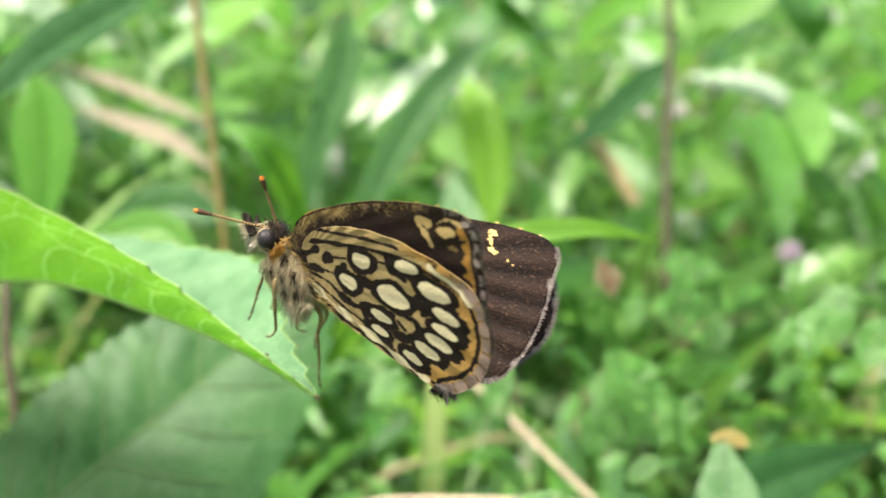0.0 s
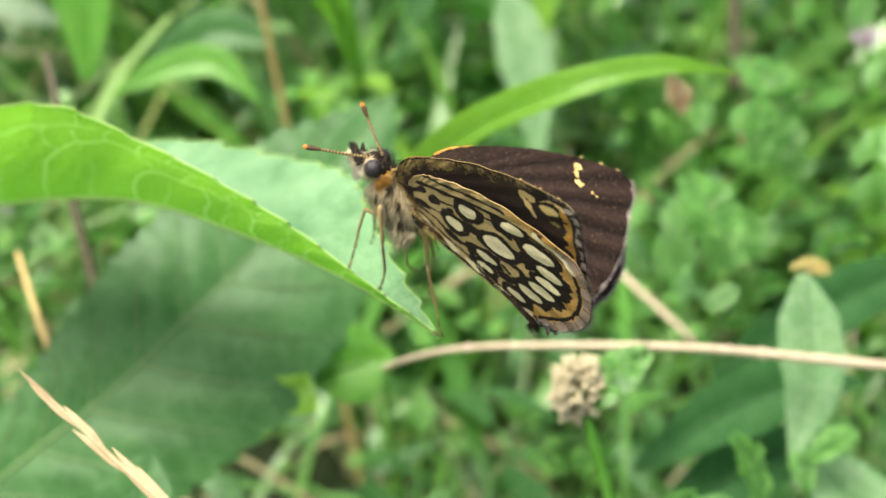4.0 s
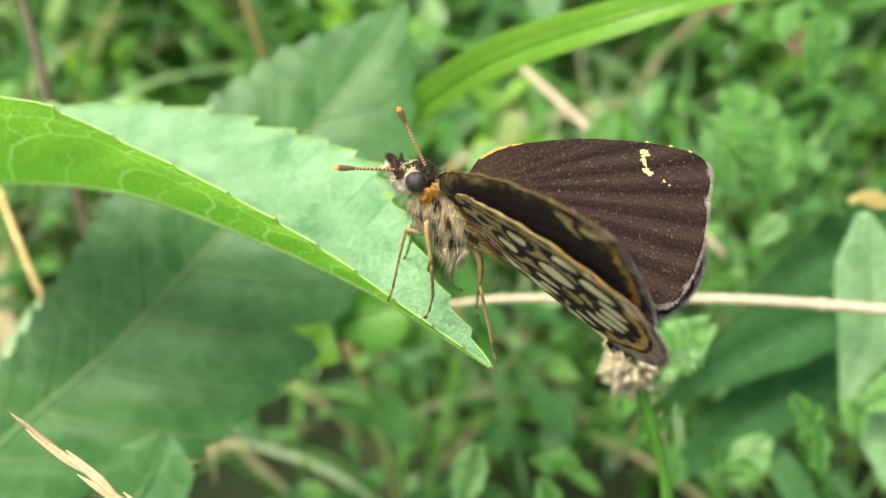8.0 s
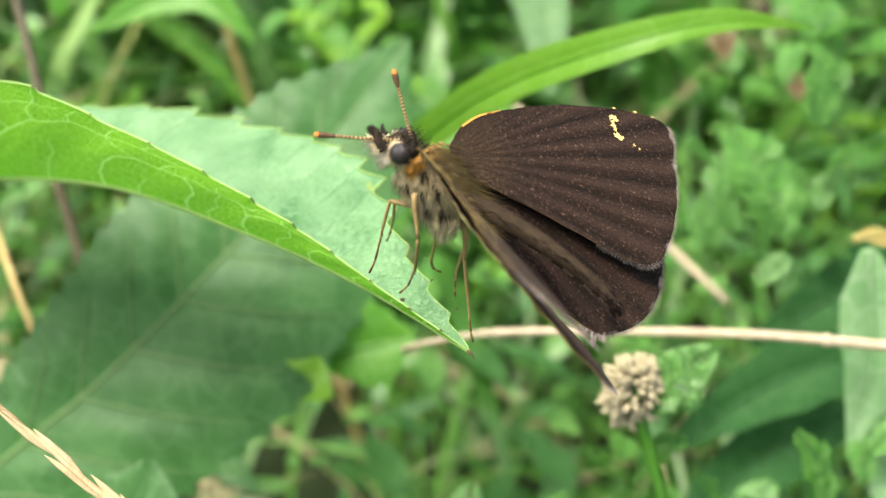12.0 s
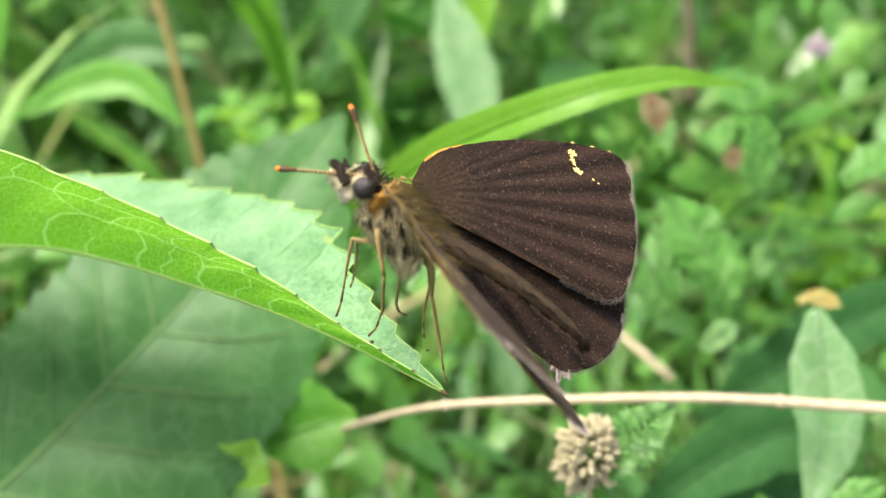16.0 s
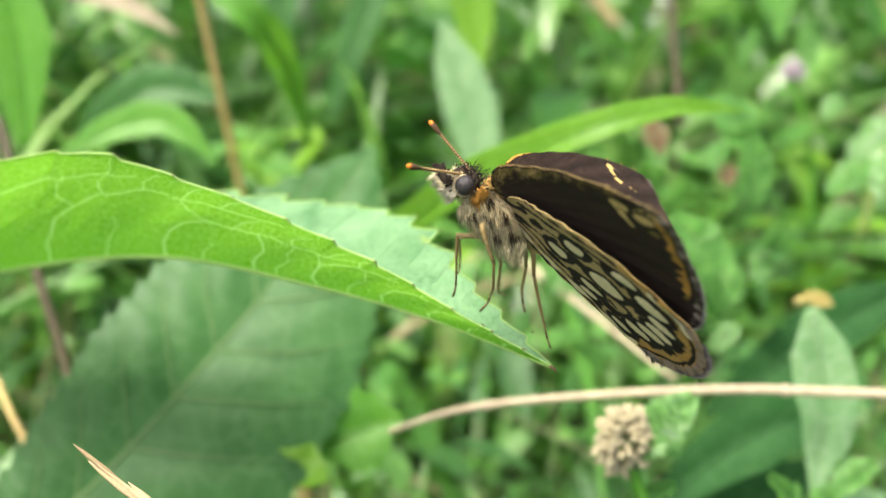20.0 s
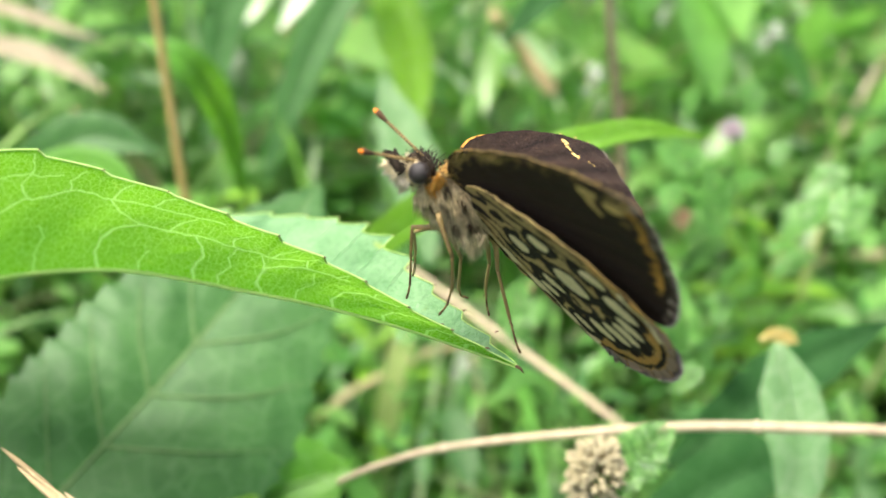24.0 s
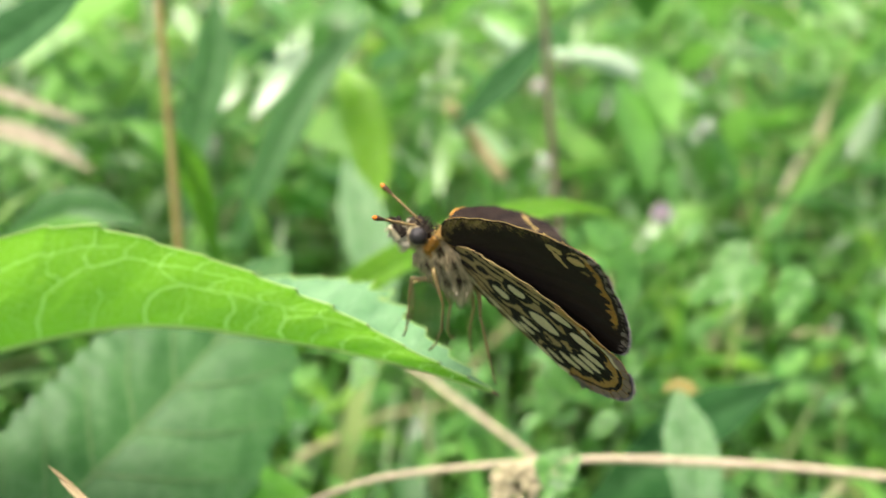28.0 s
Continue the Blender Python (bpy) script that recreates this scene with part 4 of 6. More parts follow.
def wing_mesh(outline, base, hind, side, marks):
    """A wing as a closed sheet; side is 1 for the left wing. Its joint is at the origin, x forwards, z up at rest."""
    n, rad, th = 280, 110, 0.005
    pts = [(p[0], p[1], 0) for p in outline]
    rim = np.array([curve(pts, i / n)[:2] for i in range(n + 1)])
    f = 0.004 + 0.996 * (np.arange(rad + 1) / rad) ** 0.85
    a = (base[0] + (rim[:, :1] - base[0]) * f).ravel()
    b = (base[1] + (rim[:, 1:] - base[1]) * f).ravel()
    i = np.repeat(np.arange(n + 1), rad + 1)
    f = np.tile(f, n + 1)
    pleat = 0.005 * f ** 2 * np.sin(52 * np.arctan2(b - base[1], a - base[0] + 0.02)) + 0.004 * f * ripple(a, b, 13, 0.7)
    bow = np.array([camber(p, q, hind) for p, q in zip(a, b)])
    verts = np.concatenate([np.stack([-a * U, side * (bow + off + pleat) * U, b * U], 1) for off in (th, -th)])
    first = np.arange(n)[:, None] * (rad + 1) + np.arange(rad)
    quad = np.stack([first, first + 1, first + rad + 2, first + rad + 1], -1).reshape(-1, 4)
    half = len(a)
    lip = np.arange(n) * (rad + 1) + rad
    rims = np.stack([lip, lip + rad + 1, half + lip + rad + 1, half + lip], 1)
    outer, inner = (quad, quad[:, ::-1]) if side > 0 else (quad[:, ::-1], quad)
    faces = np.concatenate([outer, inner + half, rims])
    me = bpy.data.meshes.new("wing")
    me.from_pydata(verts.tolist(), [], faces.tolist())
    me.polygons.foreach_set("material_index", np.repeat([0, 1, 0], [len(quad), len(quad), n]).tolist())
    me.polygons.foreach_set("use_smooth", [True] * len(faces))
    for name, share in zip(("dark", "warm", "edge", "pale"), marks(a, b)):
        layer = me.attributes.new(name, "FLOAT", "POINT")
        layer.data.foreach_set("value", np.concatenate([share, np.zeros(half)]))
    return me


def wing_part(name, outline, base, hind, side, marks, parent, label):
    me = wing_mesh(outline, base, hind, side, marks)
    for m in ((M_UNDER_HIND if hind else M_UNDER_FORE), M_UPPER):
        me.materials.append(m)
    ob = new(name, me)
    ob.parent = parent
    ob["label"] = label
    return ob


def spot_mesh(a, b, ra, rb, angle, lift, hind, side, wobble=0.06, seed=0):
    """A patch of scales on the outer face of a wing: an uneven oval that follows the wing."""
    bm = bmesh.new()
    rnd = random.Random(seed)
    ph = [rnd.uniform(0, 6.28) for _ in range(3)]
    c, s = math.cos(radians(angle)), math.sin(radians(angle))

    def vert(x, y):
        x, y = x * c - y * s, x * s + y * c
        aa, bb = a + x, b + y
        return bm.verts.new((-aa * U, side * (camber(aa, bb, hind) + 0.006 + lift) * U, bb * U))

    n = 28
    rings = []
    for f in (0.5, 1.0):
        ring = []
        for k in range(n):
            t = 2 * math.pi * k / n
            w = 1 + f * wobble * (math.sin(3 * t + ph[0]) + 0.7 * math.sin(5 * t + ph[1]) + 0.6 * math.sin(11 * t + ph[2]))
            ring.append(vert(ra * f * w * math.cos(t), rb * f * w * math.sin(t)))
        rings.append(ring)
    mid = vert(0, 0)
    for k in range(n):
        j = (k + 1) % n
        bm.faces.new((mid, rings[0][k], rings[0][j]) if side < 0 else (mid, rings[0][j], rings[0][k]))
        q = (rings[0][k], rings[1][k], rings[1][j], rings[0][j])
        bm.faces.new(q if side < 0 else q[::-1])
    return bm


def band_mesh(points, widths, lift, hind, side, jag=0.0, steps=40, count=9.0):
    """A stripe of scales along a line on the wing's outer face; jag makes its inner edge scalloped."""
    bm = bmesh.new()
    line = [(p[0], p[1], 0) for p in points]
    prev = None
    for k in range(steps + 1):
        u = k / steps
        p, w = curve(line, u), blend(widths, u) / 2
        d = curve(line, min(1, u + 0.02)) - curve(line, max(0, u - 0.02))
        o = Vector((-d.y, d.x, 0)).normalized()
        cut = 1 - jag * abs(math.sin(math.pi * count * u))
        pair = []
        for q in (p + o * w * cut, p - o * w):
            pair.append(bm.verts.new((-q.x * U, side * (camber(q.x, q.y, hind) + 0.006 + lift) * U, q.y * U)))
        if prev:
            f = (prev[0], prev[1], pair[1], pair[0])
            bm.faces.new(f if side > 0 else f[::-1])
        prev = pair
    return bm


def fringe_mesh(outline, i0, i1, hind, side, length=0.032):
    """The fringe of hair scales along the outer edge of a wing."""
    bm = bmesh.new()
    rnd = random.Random(5)
    pts = [(p[0], p[1], 0) for p in outline]
    m = len(pts) - 1
    count = 320
    for k in range(count):
        u = (i0 + (i1 - i0) * k / (count - 1)) / m
        p = curve(pts, u)
        t = (curve(pts, min(1, u + 0.01)) - curve(pts, max(0, u - 0.01))).normalized()
        o = Vector((-t.y, t.x, 0))
        if o.dot(p) < 0:
            o = -o
        o = (o + t * rnd.uniform(-0.3, 0.3)).normalized()
        ln, w = length * rnd.uniform(0.6, 1.2), 0.0055
        y = camber(p.x, p.y, hind)
        q = p + o * ln
        vs = []
        for c, dy in ((p - t * w - o * 0.02, 0.005), (p + t * w - o * 0.02, -0.005), (q + t * w * 0.4, 0.0), (q - t * w * 0.4, 0.004)):
            vs.append(bm.verts.new((-c.x * U, side * (y + dy) * U, c.y * U)))
        bm.faces.new(vs)
    return bm


def build_fore_wing(side, parent):
    w = wing_part("fore_wing", FORE_WING, FORE_BASE, False, side, fore_marks, parent, "dark brown fore wing with small yellow spots")
    part("fringe", fringe_mesh(FORE_WING, 7, 15.5, False, side), M_FRINGE, w, "pale grey-brown fringe")
    # the upper face: small golden spots near the tip, and dots along the leading edge
    for k, (a, b, ra, rb, an) in enumerate(((0.602, 1.328, 0.032, 0.017, 60), (0.635, 1.338, 0.022, 0.018, 20), (0.632, 1.300, 0.016, 0.016, 0), (0.660, 1.280, 0.024, 0.016, 20), (0.690, 1.268, 0.015, 0.012, 10), (0.740, 1.245, 0.036, 0.022, 15), (0.772, 1.258, 0.024, 0.016, 70), (0.885, 1.310, 0.013, 0.008, 0), (0.935, 1.325, 0.010, 0.007, 0), (0.56, 1.405, 0.016, 0.006, 50), (0.70, 1.545, 0.018, 0.007, 48), (0.83, 1.655, 0.016, 0.006, 40))):
        ob = part("spot", spot_mesh(a, b, ra, rb, an, -0.0145, False, side, 0.20, k + 7), M_GOLD, w, "golden spot on the upper face")
        ob.data.flip_normals()
    part("leading_edge", band_mesh([(-0.125, 0.24), (-0.10, 0.40), (-0.02, 0.58)], [0.016, 0.016, 0.006], -0.0145, False, side), M_ORANGE, w, "orange leading edge")
    return w


def tail_fringe(side):
    """The long tuft of fringe scales at the rear corner of a hind wing."""
    bm = bmesh.new()
    r = random.Random(8)
    for k in range(60):
        a, b = 1.70 + 0.16 * k / 60, -0.005 + 0.07 * k / 60
        ln = (0.14 if 18 < k < 34 else 0.075) * r.uniform(0.7, 1.15)
        d = Vector((0.62 + r.gauss(0, 0.12), -0.78 + r.gauss(0, 0.10), 0)).normalized()
        s = Vector((-d.y, d.x, 0)) * 0.007
        root = Vector((a, b, 0)) - d * 0.03
        y = camber(a, b, True)
        bm.faces.new([bm.verts.new((-c.x * U, side * (y + dy) * U, c.y * U)) for c, dy in ((root - s, 0.004), (root + s, -0.004), (root + d * ln + s * 0.3, r.gauss(0, 0.012)), (root + d * ln - s * 0.3, 0.0))])
    return bm


def build_hind_wing(side, parent):
    w = wing_part("hind_wing", HIND_WING, HIND_BASE, True, side, hind_marks, parent, "hind wing, ochre below with pale black-ringed spots, brown above")
    part("fringe", fringe_mesh(HIND_WING, 9, 15.6, True, side, 0.040), M_FRINGE, w, "pale grey-brown fringe")
    part("tail_fringe", tail_fringe(side), M_FRINGE, w, "longer tuft of fringe at the rear corner")
    return w


def hairs(count, seed, where, length, spread, width=0.010):
    """Tufts of hair; where(rnd) gives a root and a direction in the butterfly's own units."""
    bm = bmesh.new()
    rnd = random.Random(seed)
    for _ in range(count):
        p, d = where(rnd)
        p, d = Vector(p), Vector(d).normalized()
        d = (d + Vector((rnd.gauss(0, spread), rnd.gauss(0, spread), rnd.gauss(0, spread)))).normalized()
        ln = length * rnd.uniform(0.5, 1.2)
        a = d.orthogonal().normalized() * width
        b = d.cross(a).normalized() * width
        tip = bm.verts.new((p + d * ln + Vector((0, 0, -0.12 * ln))) * U)
        base = [bm.verts.new((p + a * math.cos(t) + b * math.sin(t)) * U) for t in (0, 2.09, 4.19)]
        for i in range(3):
            bm.faces.new((base[i], base[(i + 1) % 3], tip))
    return bm


def on_egg(centre, size):
    def pick(rnd):
        v = Vector((rnd.gauss(0, 1), rnd.gauss(0, 1), rnd.gauss(0, 1))).normalized()
        p = Vector(centre) + Vector(v[i] * size[i] for i in range(3))
        return p, Vector((v[0] / size[0], v[1] / size[1], v[2] / size[2])).normalized() * 0.8 + Vector((-0.6, 0, -0.25))
    return pick


def along_back(rnd):
    u, y = rnd.random(), rnd.gauss(0, 0.04)
    return (-0.28 - 1.20 * u, y, 0.12 + 0.70 * u - 0.30 * u * u), (-1, 2 * y, 0.35)


LEGS = [
    ([(-0.001, 0.00035, -0.00203), (-0.00019, -0.00033, -0.00352), (-0.00128, -0.00062, -0.00477), (-0.00342, -0.00166, -0.00729), (-0.00419, -0.00242, -0.0086)], "fore"),
    ([(-0.00068, 0.00149, -0.00107), (-0.00299, 0.00133, -0.00229), (-0.00497, -0.00073, -0.00461), (-0.00609, -0.00215, -0.00647), (-0.00646, -0.00281, -0.00771)], "middle"),
    ([(-0.00247, -0.00186, -0.00254), (-0.00402, -0.00313, -0.00354), (-0.00596, -0.00558, -0.00603), (-0.00687, -0.00698, -0.00686), (-0.00753, -0.0078, -0.00694)], "middle"),
    ([(-0.00412, -0.00031, -0.00023), (-0.0059, -0.00053, -0.00146), (-0.00874, -0.00136, -0.00316), (-0.01075, -0.0016, -0.00428), (-0.01157, -0.00182, -0.00465)], "hind"),
    ([(-0.00433, -0.00298, -0.00154), (-0.00587, -0.00418, -0.00271), (-0.00729, -0.00514, -0.00447), (-0.00845, -0.00552, -0.00548), (-0.00918, -0.00572, -0.00594)], "hind"),
    ([(-0.00085, -0.00183, -0.00306), (-0.00075, -0.00383, -0.00497), (-0.00207, -0.00575, -0.0067), (-0.00328, -0.00762, -0.00856), (-0.00369, -0.00818, -0.00933)], "fore"),
]
FEELERS = [(Vector((0.235, 0.10, 0.115)), 0.52), (Vector((0.30, 0.15, 0.075)), 0.60)]  # root and length


def build_butterfly():
    fly = thing("butterfly", (0, 0, 0), "dark brown skipper butterfly, underwings chequered ochre and cream", "butterfly")
    bm = bmesh.new()
    ball(bm, Vector((-0.07, 0.0, -0.01)) * U, (0.155 * U, 0.155 * U, 0.27 * U), (1, 0, -0.1))
    thorax = part("thorax", bm, M_BELLY, fly, "furry grey-brown thorax")
    part("fur", hairs(3400, 1, on_egg((-0.07, 0.0, -0.01), (0.26, 0.15, 0.155)), 0.10, 0.20, 0.0034), M_FUR, thorax, "olive-grey hair")
    part("belly_fur", hairs(2600, 2, lambda r: ((r.uniform(-0.42, 0.16), r.uniform(0.0, 0.15), r.uniform(-0.17, -0.02)), (-0.75, 0.30, -0.6)), 0.12, 0.20, 0.0034), M_FUR_PALE, thorax, "cream hair")
    part("side_streak", hairs(170, 12, lambda r: (lambda c: ((c[0] + r.gauss(0, 0.022), 0.165 + r.uniform(-0.03, 0.02), c[1] + r.gauss(0, 0.014)), (-0.8, 0.3, -0.4)))(r.choice(((-0.20, -0.11), (-0.06, -0.04), (-0.28, -0.02), (0.02, 0.06), (-0.15, 0.05), (0.04, -0.12)))), 0.10, 0.16, 0.0034), M_BODY, thorax, "dark streaks in the hair")
    part("back_fur", hairs(800, 3, lambda r: ((r.uniform(-0.55, 0.15), r.gauss(-0.02, 0.09), 0.14), (-0.85, -0.1, 0.5)), 0.24, 0.22, 0.0042), M_OLIVE, thorax, "golden-brown hair")
    part("collar", hairs(200, 4, lambda r: ((r.gauss(0.10, 0.018), 0.165 + r.uniform(-0.015, 0.015), r.uniform(-0.02, 0.12)), (-0.5, 0.25, -0.5)), 0.07, 0.25, 0.006), M_ORANGE, thorax, "orange tuft behind the eye")
    part("collar_top", hairs(120, 14, lambda r: ((r.uniform(0.06, 0.14), 0.10 + r.gauss(0, 0.05), 0.14 + r.uniform(-0.02, 0.02)), (-0.3, 0.2, 0.9)), 0.07, 0.35, 0.007), M_OCHRE, thorax, "yellow tuft on the neck")
    bm = bmesh.new()
    line = [(-0.26, 0, 0.06), (-0.62, 0, 0.255), (-1.02, 0, 0.405), (-1.40, 0, 0.495), (-1.60, 0, 0.51)]
    tube(bm, [Vector(p) * U for p in line], [0.09 * U, 0.078 * U, 0.066 * U, 0.050 * U, 0.020 * U], 24, 14)
    abdomen = part("abdomen", bm, M_BODY, fly, "dark slender abdomen with pale rings")
    for k in range(7):
        u = 0.10 + 0.115 * k
        bm = bmesh.new()
        p, q = curve([Vector(x) * U for x in line], u), curve([Vector(x) * U for x in line], u + 0.055)
        r = blend([0.09, 0.078, 0.066, 0.05, 0.02], u) * U
        tube(bm, [p, (p + q) / 2, q], [r * 0.99, r * 1.04, r * 0.99], 6, 14)
        mid = (p + q) / 2
        bmesh.ops.delete(bm, geom=[v for v in bm.verts if (v.co - mid).dot(Vector((0.35, 0, 1))) > -0.02 * U], context="VERTS")
        part("ring", bm, M_RING, abdomen)
    part("back_hair", hairs(700, 16, along_back, 0.09, 0.22, 0.005), M_UPPER, abdomen, "dark brown hair")
    part("tail_tuft", hairs(90, 6, lambda r: ((-1.55, r.gauss(0, 0.025), 0.495 + r.gauss(0, 0.02)), (-1, 0, 0.1)), 0.12, 0.12, 0.005), M_UPPER, abdomen, "brown tuft at the end")
    bm = bmesh.new()
    ball(bm, Vector((0.255, 0.085, 0.01)) * U, (0.12 * U, 0.125 * U, 0.13 * U), (1, 0.35, -0.2))
    head = part("head", bm, M_BODY, fly, "dark head with pale streaks")
    part("dark_face_fur", hairs(120, 27, on_egg((0.28, 0.10, 0.02), (0.13, 0.12, 0.11)), 0.06, 0.3, 0.0045), M_BLACK, head, "black bristles")
    part("face_fur", hairs(520, 7, on_egg((0.27, 0.10, -0.01), (0.13, 0.11, 0.11)), 0.055, 0.3, 0.0038), M_FUR_PALE, head, "cream hair")
    part("cheek_fur", hairs(620, 8, lambda r: (lambda u: ((0.23 + 0.20 * u, 0.205 - 0.03 * u + r.gauss(0, 0.014), -0.085 + 0.03 * u + r.gauss(0, 0.026)), (0.1, 0.25, -0.8)))(r.random()), 0.062, 0.18, 0.0036), M_WHITE_FUR, head, "white band of hair below the eye")
    part("dark_streak", hairs(320, 17, lambda r: (lambda u: ((0.315 + 0.17 * u, 0.232 - 0.02 * u + r.gauss(0, 0.008), -0.015 + 0.02 * u + r.gauss(0, 0.013)), (0.85, 0.2, -0.3)))(r.random()), 0.055, 0.15, 0.006), M_BLACK, head, "black streak before the eye")
    part("crown", hairs(70, 18, lambda r: ((0.25 + r.uniform(-0.09, 0.09), 0.12 + r.gauss(0, 0.06), 0.115 + r.gauss(0, 0.01)), (0.3, 0.2, 0.7)), 0.06, 0.4, 0.007), M_BLACK, head, "dark crown hair")
    part("crest", hairs(70, 9, lambda r: ((0.18 + r.uniform(-0.12, 0.12), 0.08 + r.gauss(0, 0.06), 0.12), (-0.1, 0, 1)), 0.14, 0.35, 0.0045), M_BLACK, head, "black bristles")
    for y, x in ((0.195, 0.232), (-0.03, 0.30)):
        bm = bmesh.new()
        ball(bm, Vector((x, y, 0.03)) * U, (0.080 * U, 0.082 * U, 0.066 * U), (0.0, 1.0 if y > 0.1 else -1.0, 0.05), 16, 24)
        part("eye", bm, M_EYE, head, "large glossy black eye")
    bm = bmesh.new()
    ball(bm, Vector((0.243, 0.186, 0.014)) * U, (0.088 * U, 0.090 * U, 0.045 * U), (0.0, 1.0, 0.05), 16, 24)
    part("eye_rim", bm, M_BELLY, head, "white rim round the eye")
    for y in (0.20, 0.10):
        bm = bmesh.new()
        tube(bm, [Vector(p) * U for p in ((0.33, y, -0.05), (0.39, y + 0.02, -0.03), (0.45, y + 0.02, 0.005), (0.48, y + 0.02, 0.03))], [0.040 * U, 0.032 * U, 0.020 * U, 0.006 * U], 8, 8)
        palp = part("palp", bm, M_BLACK, head, "short bristly palp")
        part("palp_hair", hairs(90, 20, lambda r: ((0.33 + r.uniform(0, 0.13), y + 0.015 + r.gauss(0, 0.02), -0.07 + r.gauss(0, 0.015)), (0.6, 0.2, -0.6)), 0.06, 0.3, 0.005), M_FUR_PALE, palp, "cream bristles")
    feelers = []
    for root, length in FEELERS:
        # built upright along z and turned by its rows
        pts = [Vector((0, 0, 0)), Vector((0.006, 0, 0.33)) * length * U, Vector((0.004, 0, 0.7)) * length * U, Vector((0, 0, 1)) * length * U]
        bm = bmesh.new()
        tube(bm, pts, [0.011 * U, 0.010 * U, 0.011 * U, 0.012 * U], 24, 8)
        feeler = part("antenna", bm, M_ANT_DARK, fly, "ringed antenna with an orange-tipped club")
        for k in range(17):
            bm = bmesh.new()
            a, b = curve(pts, 0.03 + 0.043 * k), curve(pts, 0.03 + 0.043 * k + 0.017)
            tube(bm, [a, b], [0.0126 * U] * 2, 2, 8)
            part("ring", bm, M_ANT_PALE, feeler)
        bm = bmesh.new()
        tube(bm, [curve(pts, u) for u in (0.74, 0.82, 0.91, 0.97)], [0.0115 * U, 0.018 * U, 0.024 * U, 0.021 * U], 12, 10)
        part("club", bm, M_ANT_DARK, feeler, "dark brown club")
        bm = bmesh.new()
        ball(bm, curve(pts, 0.97), (0.0205 * U, 0.0205 * U, 0.032 * U), curve(pts, 1) - curve(pts, 0.9))
        part("club_tip", bm, M_CLUB, feeler, "orange club tip")
        feeler.location = root * U
        feelers.append((feeler, root * U))
    legs = []
    for pts, name in LEGS:
        hip = Vector((-0.06 * U, 0.03 * U, -0.12 * U)).lerp(Vector(pts[0]), 0.45)
        p = [Vector(q) - hip for q in pts]
        bm = bmesh.new()
        tube(bm, [Vector((0, 0, 0)), p[0], p[1]], [0.030 * U, 0.024 * U, 0.015 * U], 12, 8)
        leg = part(name + "_leg", bm, M_LEG, fly, "thin yellow-brown leg")
        joint = p[2].lerp(p[3], 0.3)
        bm = bmesh.new()
        tube(bm, [p[1], p[2], joint], [0.0135 * U, 0.0135 * U, 0.010 * U], 10, 8)
        part("shin", bm, M_LEG, leg)
        for k in range(4):
            bm = bmesh.new()
            a, b = curve([joint, p[3], p[4]], k / 4), curve([joint, p[3], p[4]], (k + 0.93) / 4)
            tube(bm, [a, (a + b) / 2, b], [0.0078 * U, 0.009 * U, 0.0105 * U], 4, 7)
            part("foot_joint", bm, M_FOOT if k % 2 else M_LEG, leg)
        for k, (u, out) in enumerate(((0.45, 0.9), (0.97, 0.9), (0.97, -0.7)) if name == "hind" else ((0.97, 0.8),)):
            bm = bmesh.new()
            a = curve([p[1], p[2], joint], u)
            d = (joint - p[1]).normalized()
            tip = a + (d * 0.045 + d.orthogonal().normalized() * out * 0.032) * U
            tube(bm, [a, (a + tip) / 2, tip], [0.0055 * U, 0.004 * U, 0.001 * U], 3, 5)
            part("spur", bm, M_FOOT, leg, "tiny dark spur")
        leg.location = hip
        legs.append((leg, hip, Vector(pts[4])))
    wings = [
        (build_fore_wing(1, fly), Vector((0.004, 0.125, 0.133)) * U, 1),
        (build_hind_wing(1, fly), Vector((0.072, 0.152, 0.155)) * U, 1),
        (build_fore_wing(-1, fly), Vector((-0.017, -0.145, 0.156)) * U, -1),
        (build_hind_wing(-1, fly), Vector((0.060, -0.158, 0.147)) * U, -1),
    ]
    return fly, wings, feelers, legs


butterfly, wing_joints, feeler_joints, leg_joints = build_butterfly()


# ---- the meadow: single plants ----
def vary_material(name, stops, glow, thin=0.4, rough=0.5, scale=300.0):
    """Foliage whose pieces differ in tone."""
    n = Nodes(name)
    v = n.coords()
    geo = n.add("NewGeometry")
    tone = n.ramp(geo.outputs["Random Per Island"], stops)
    spots = n.noise(v, scale, 3)
    colour = n.mix(1.0, tone, n.ramp(spots, [(0.3, (0.75,) * 3), (0.7, (1.15,) * 3)]), "MULTIPLY")
    through = n.mix(0.5, n.mix(1.0, colour, (1.9, 2.2, 1.6), "MULTIPLY"), glow)
    n.bump(spots, 0.3, 0.0003)
    return n.surface(colour, rough, 0.6, thin, through)


# darkest and whitish green tones stand in for shaded gaps and sky highlights
GREENS = [(0.0, (0.018, 0.062, 0.012)), (0.30, (0.060, 0.185, 0.030)), (0.60, (0.15, 0.33, 0.062)), (0.76, (0.24, 0.43, 0.11)), (0.85, (0.37, 0.52, 0.30)), (1.0, (0.50, 0.60, 0.45))]
M_GRASS = vary_material("grass", [(0.0, (0.026, 0.095, 0.015)), (0.45, (0.10, 0.27, 0.042)), (0.70, (0.19, 0.39, 0.08)), (0.82, (0.34, 0.49, 0.28)), (0.88, (0.42, 0.35, 0.20)), (1.0, (0.52, 0.44, 0.29))], (0.35, 0.55, 0.12), 0.35, 0.30)
M_HERB = vary_material("herb", GREENS, (0.25, 0.55, 0.08), 0.35, 0.28)
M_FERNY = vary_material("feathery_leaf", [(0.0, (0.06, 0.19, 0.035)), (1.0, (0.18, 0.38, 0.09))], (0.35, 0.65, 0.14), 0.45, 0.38)
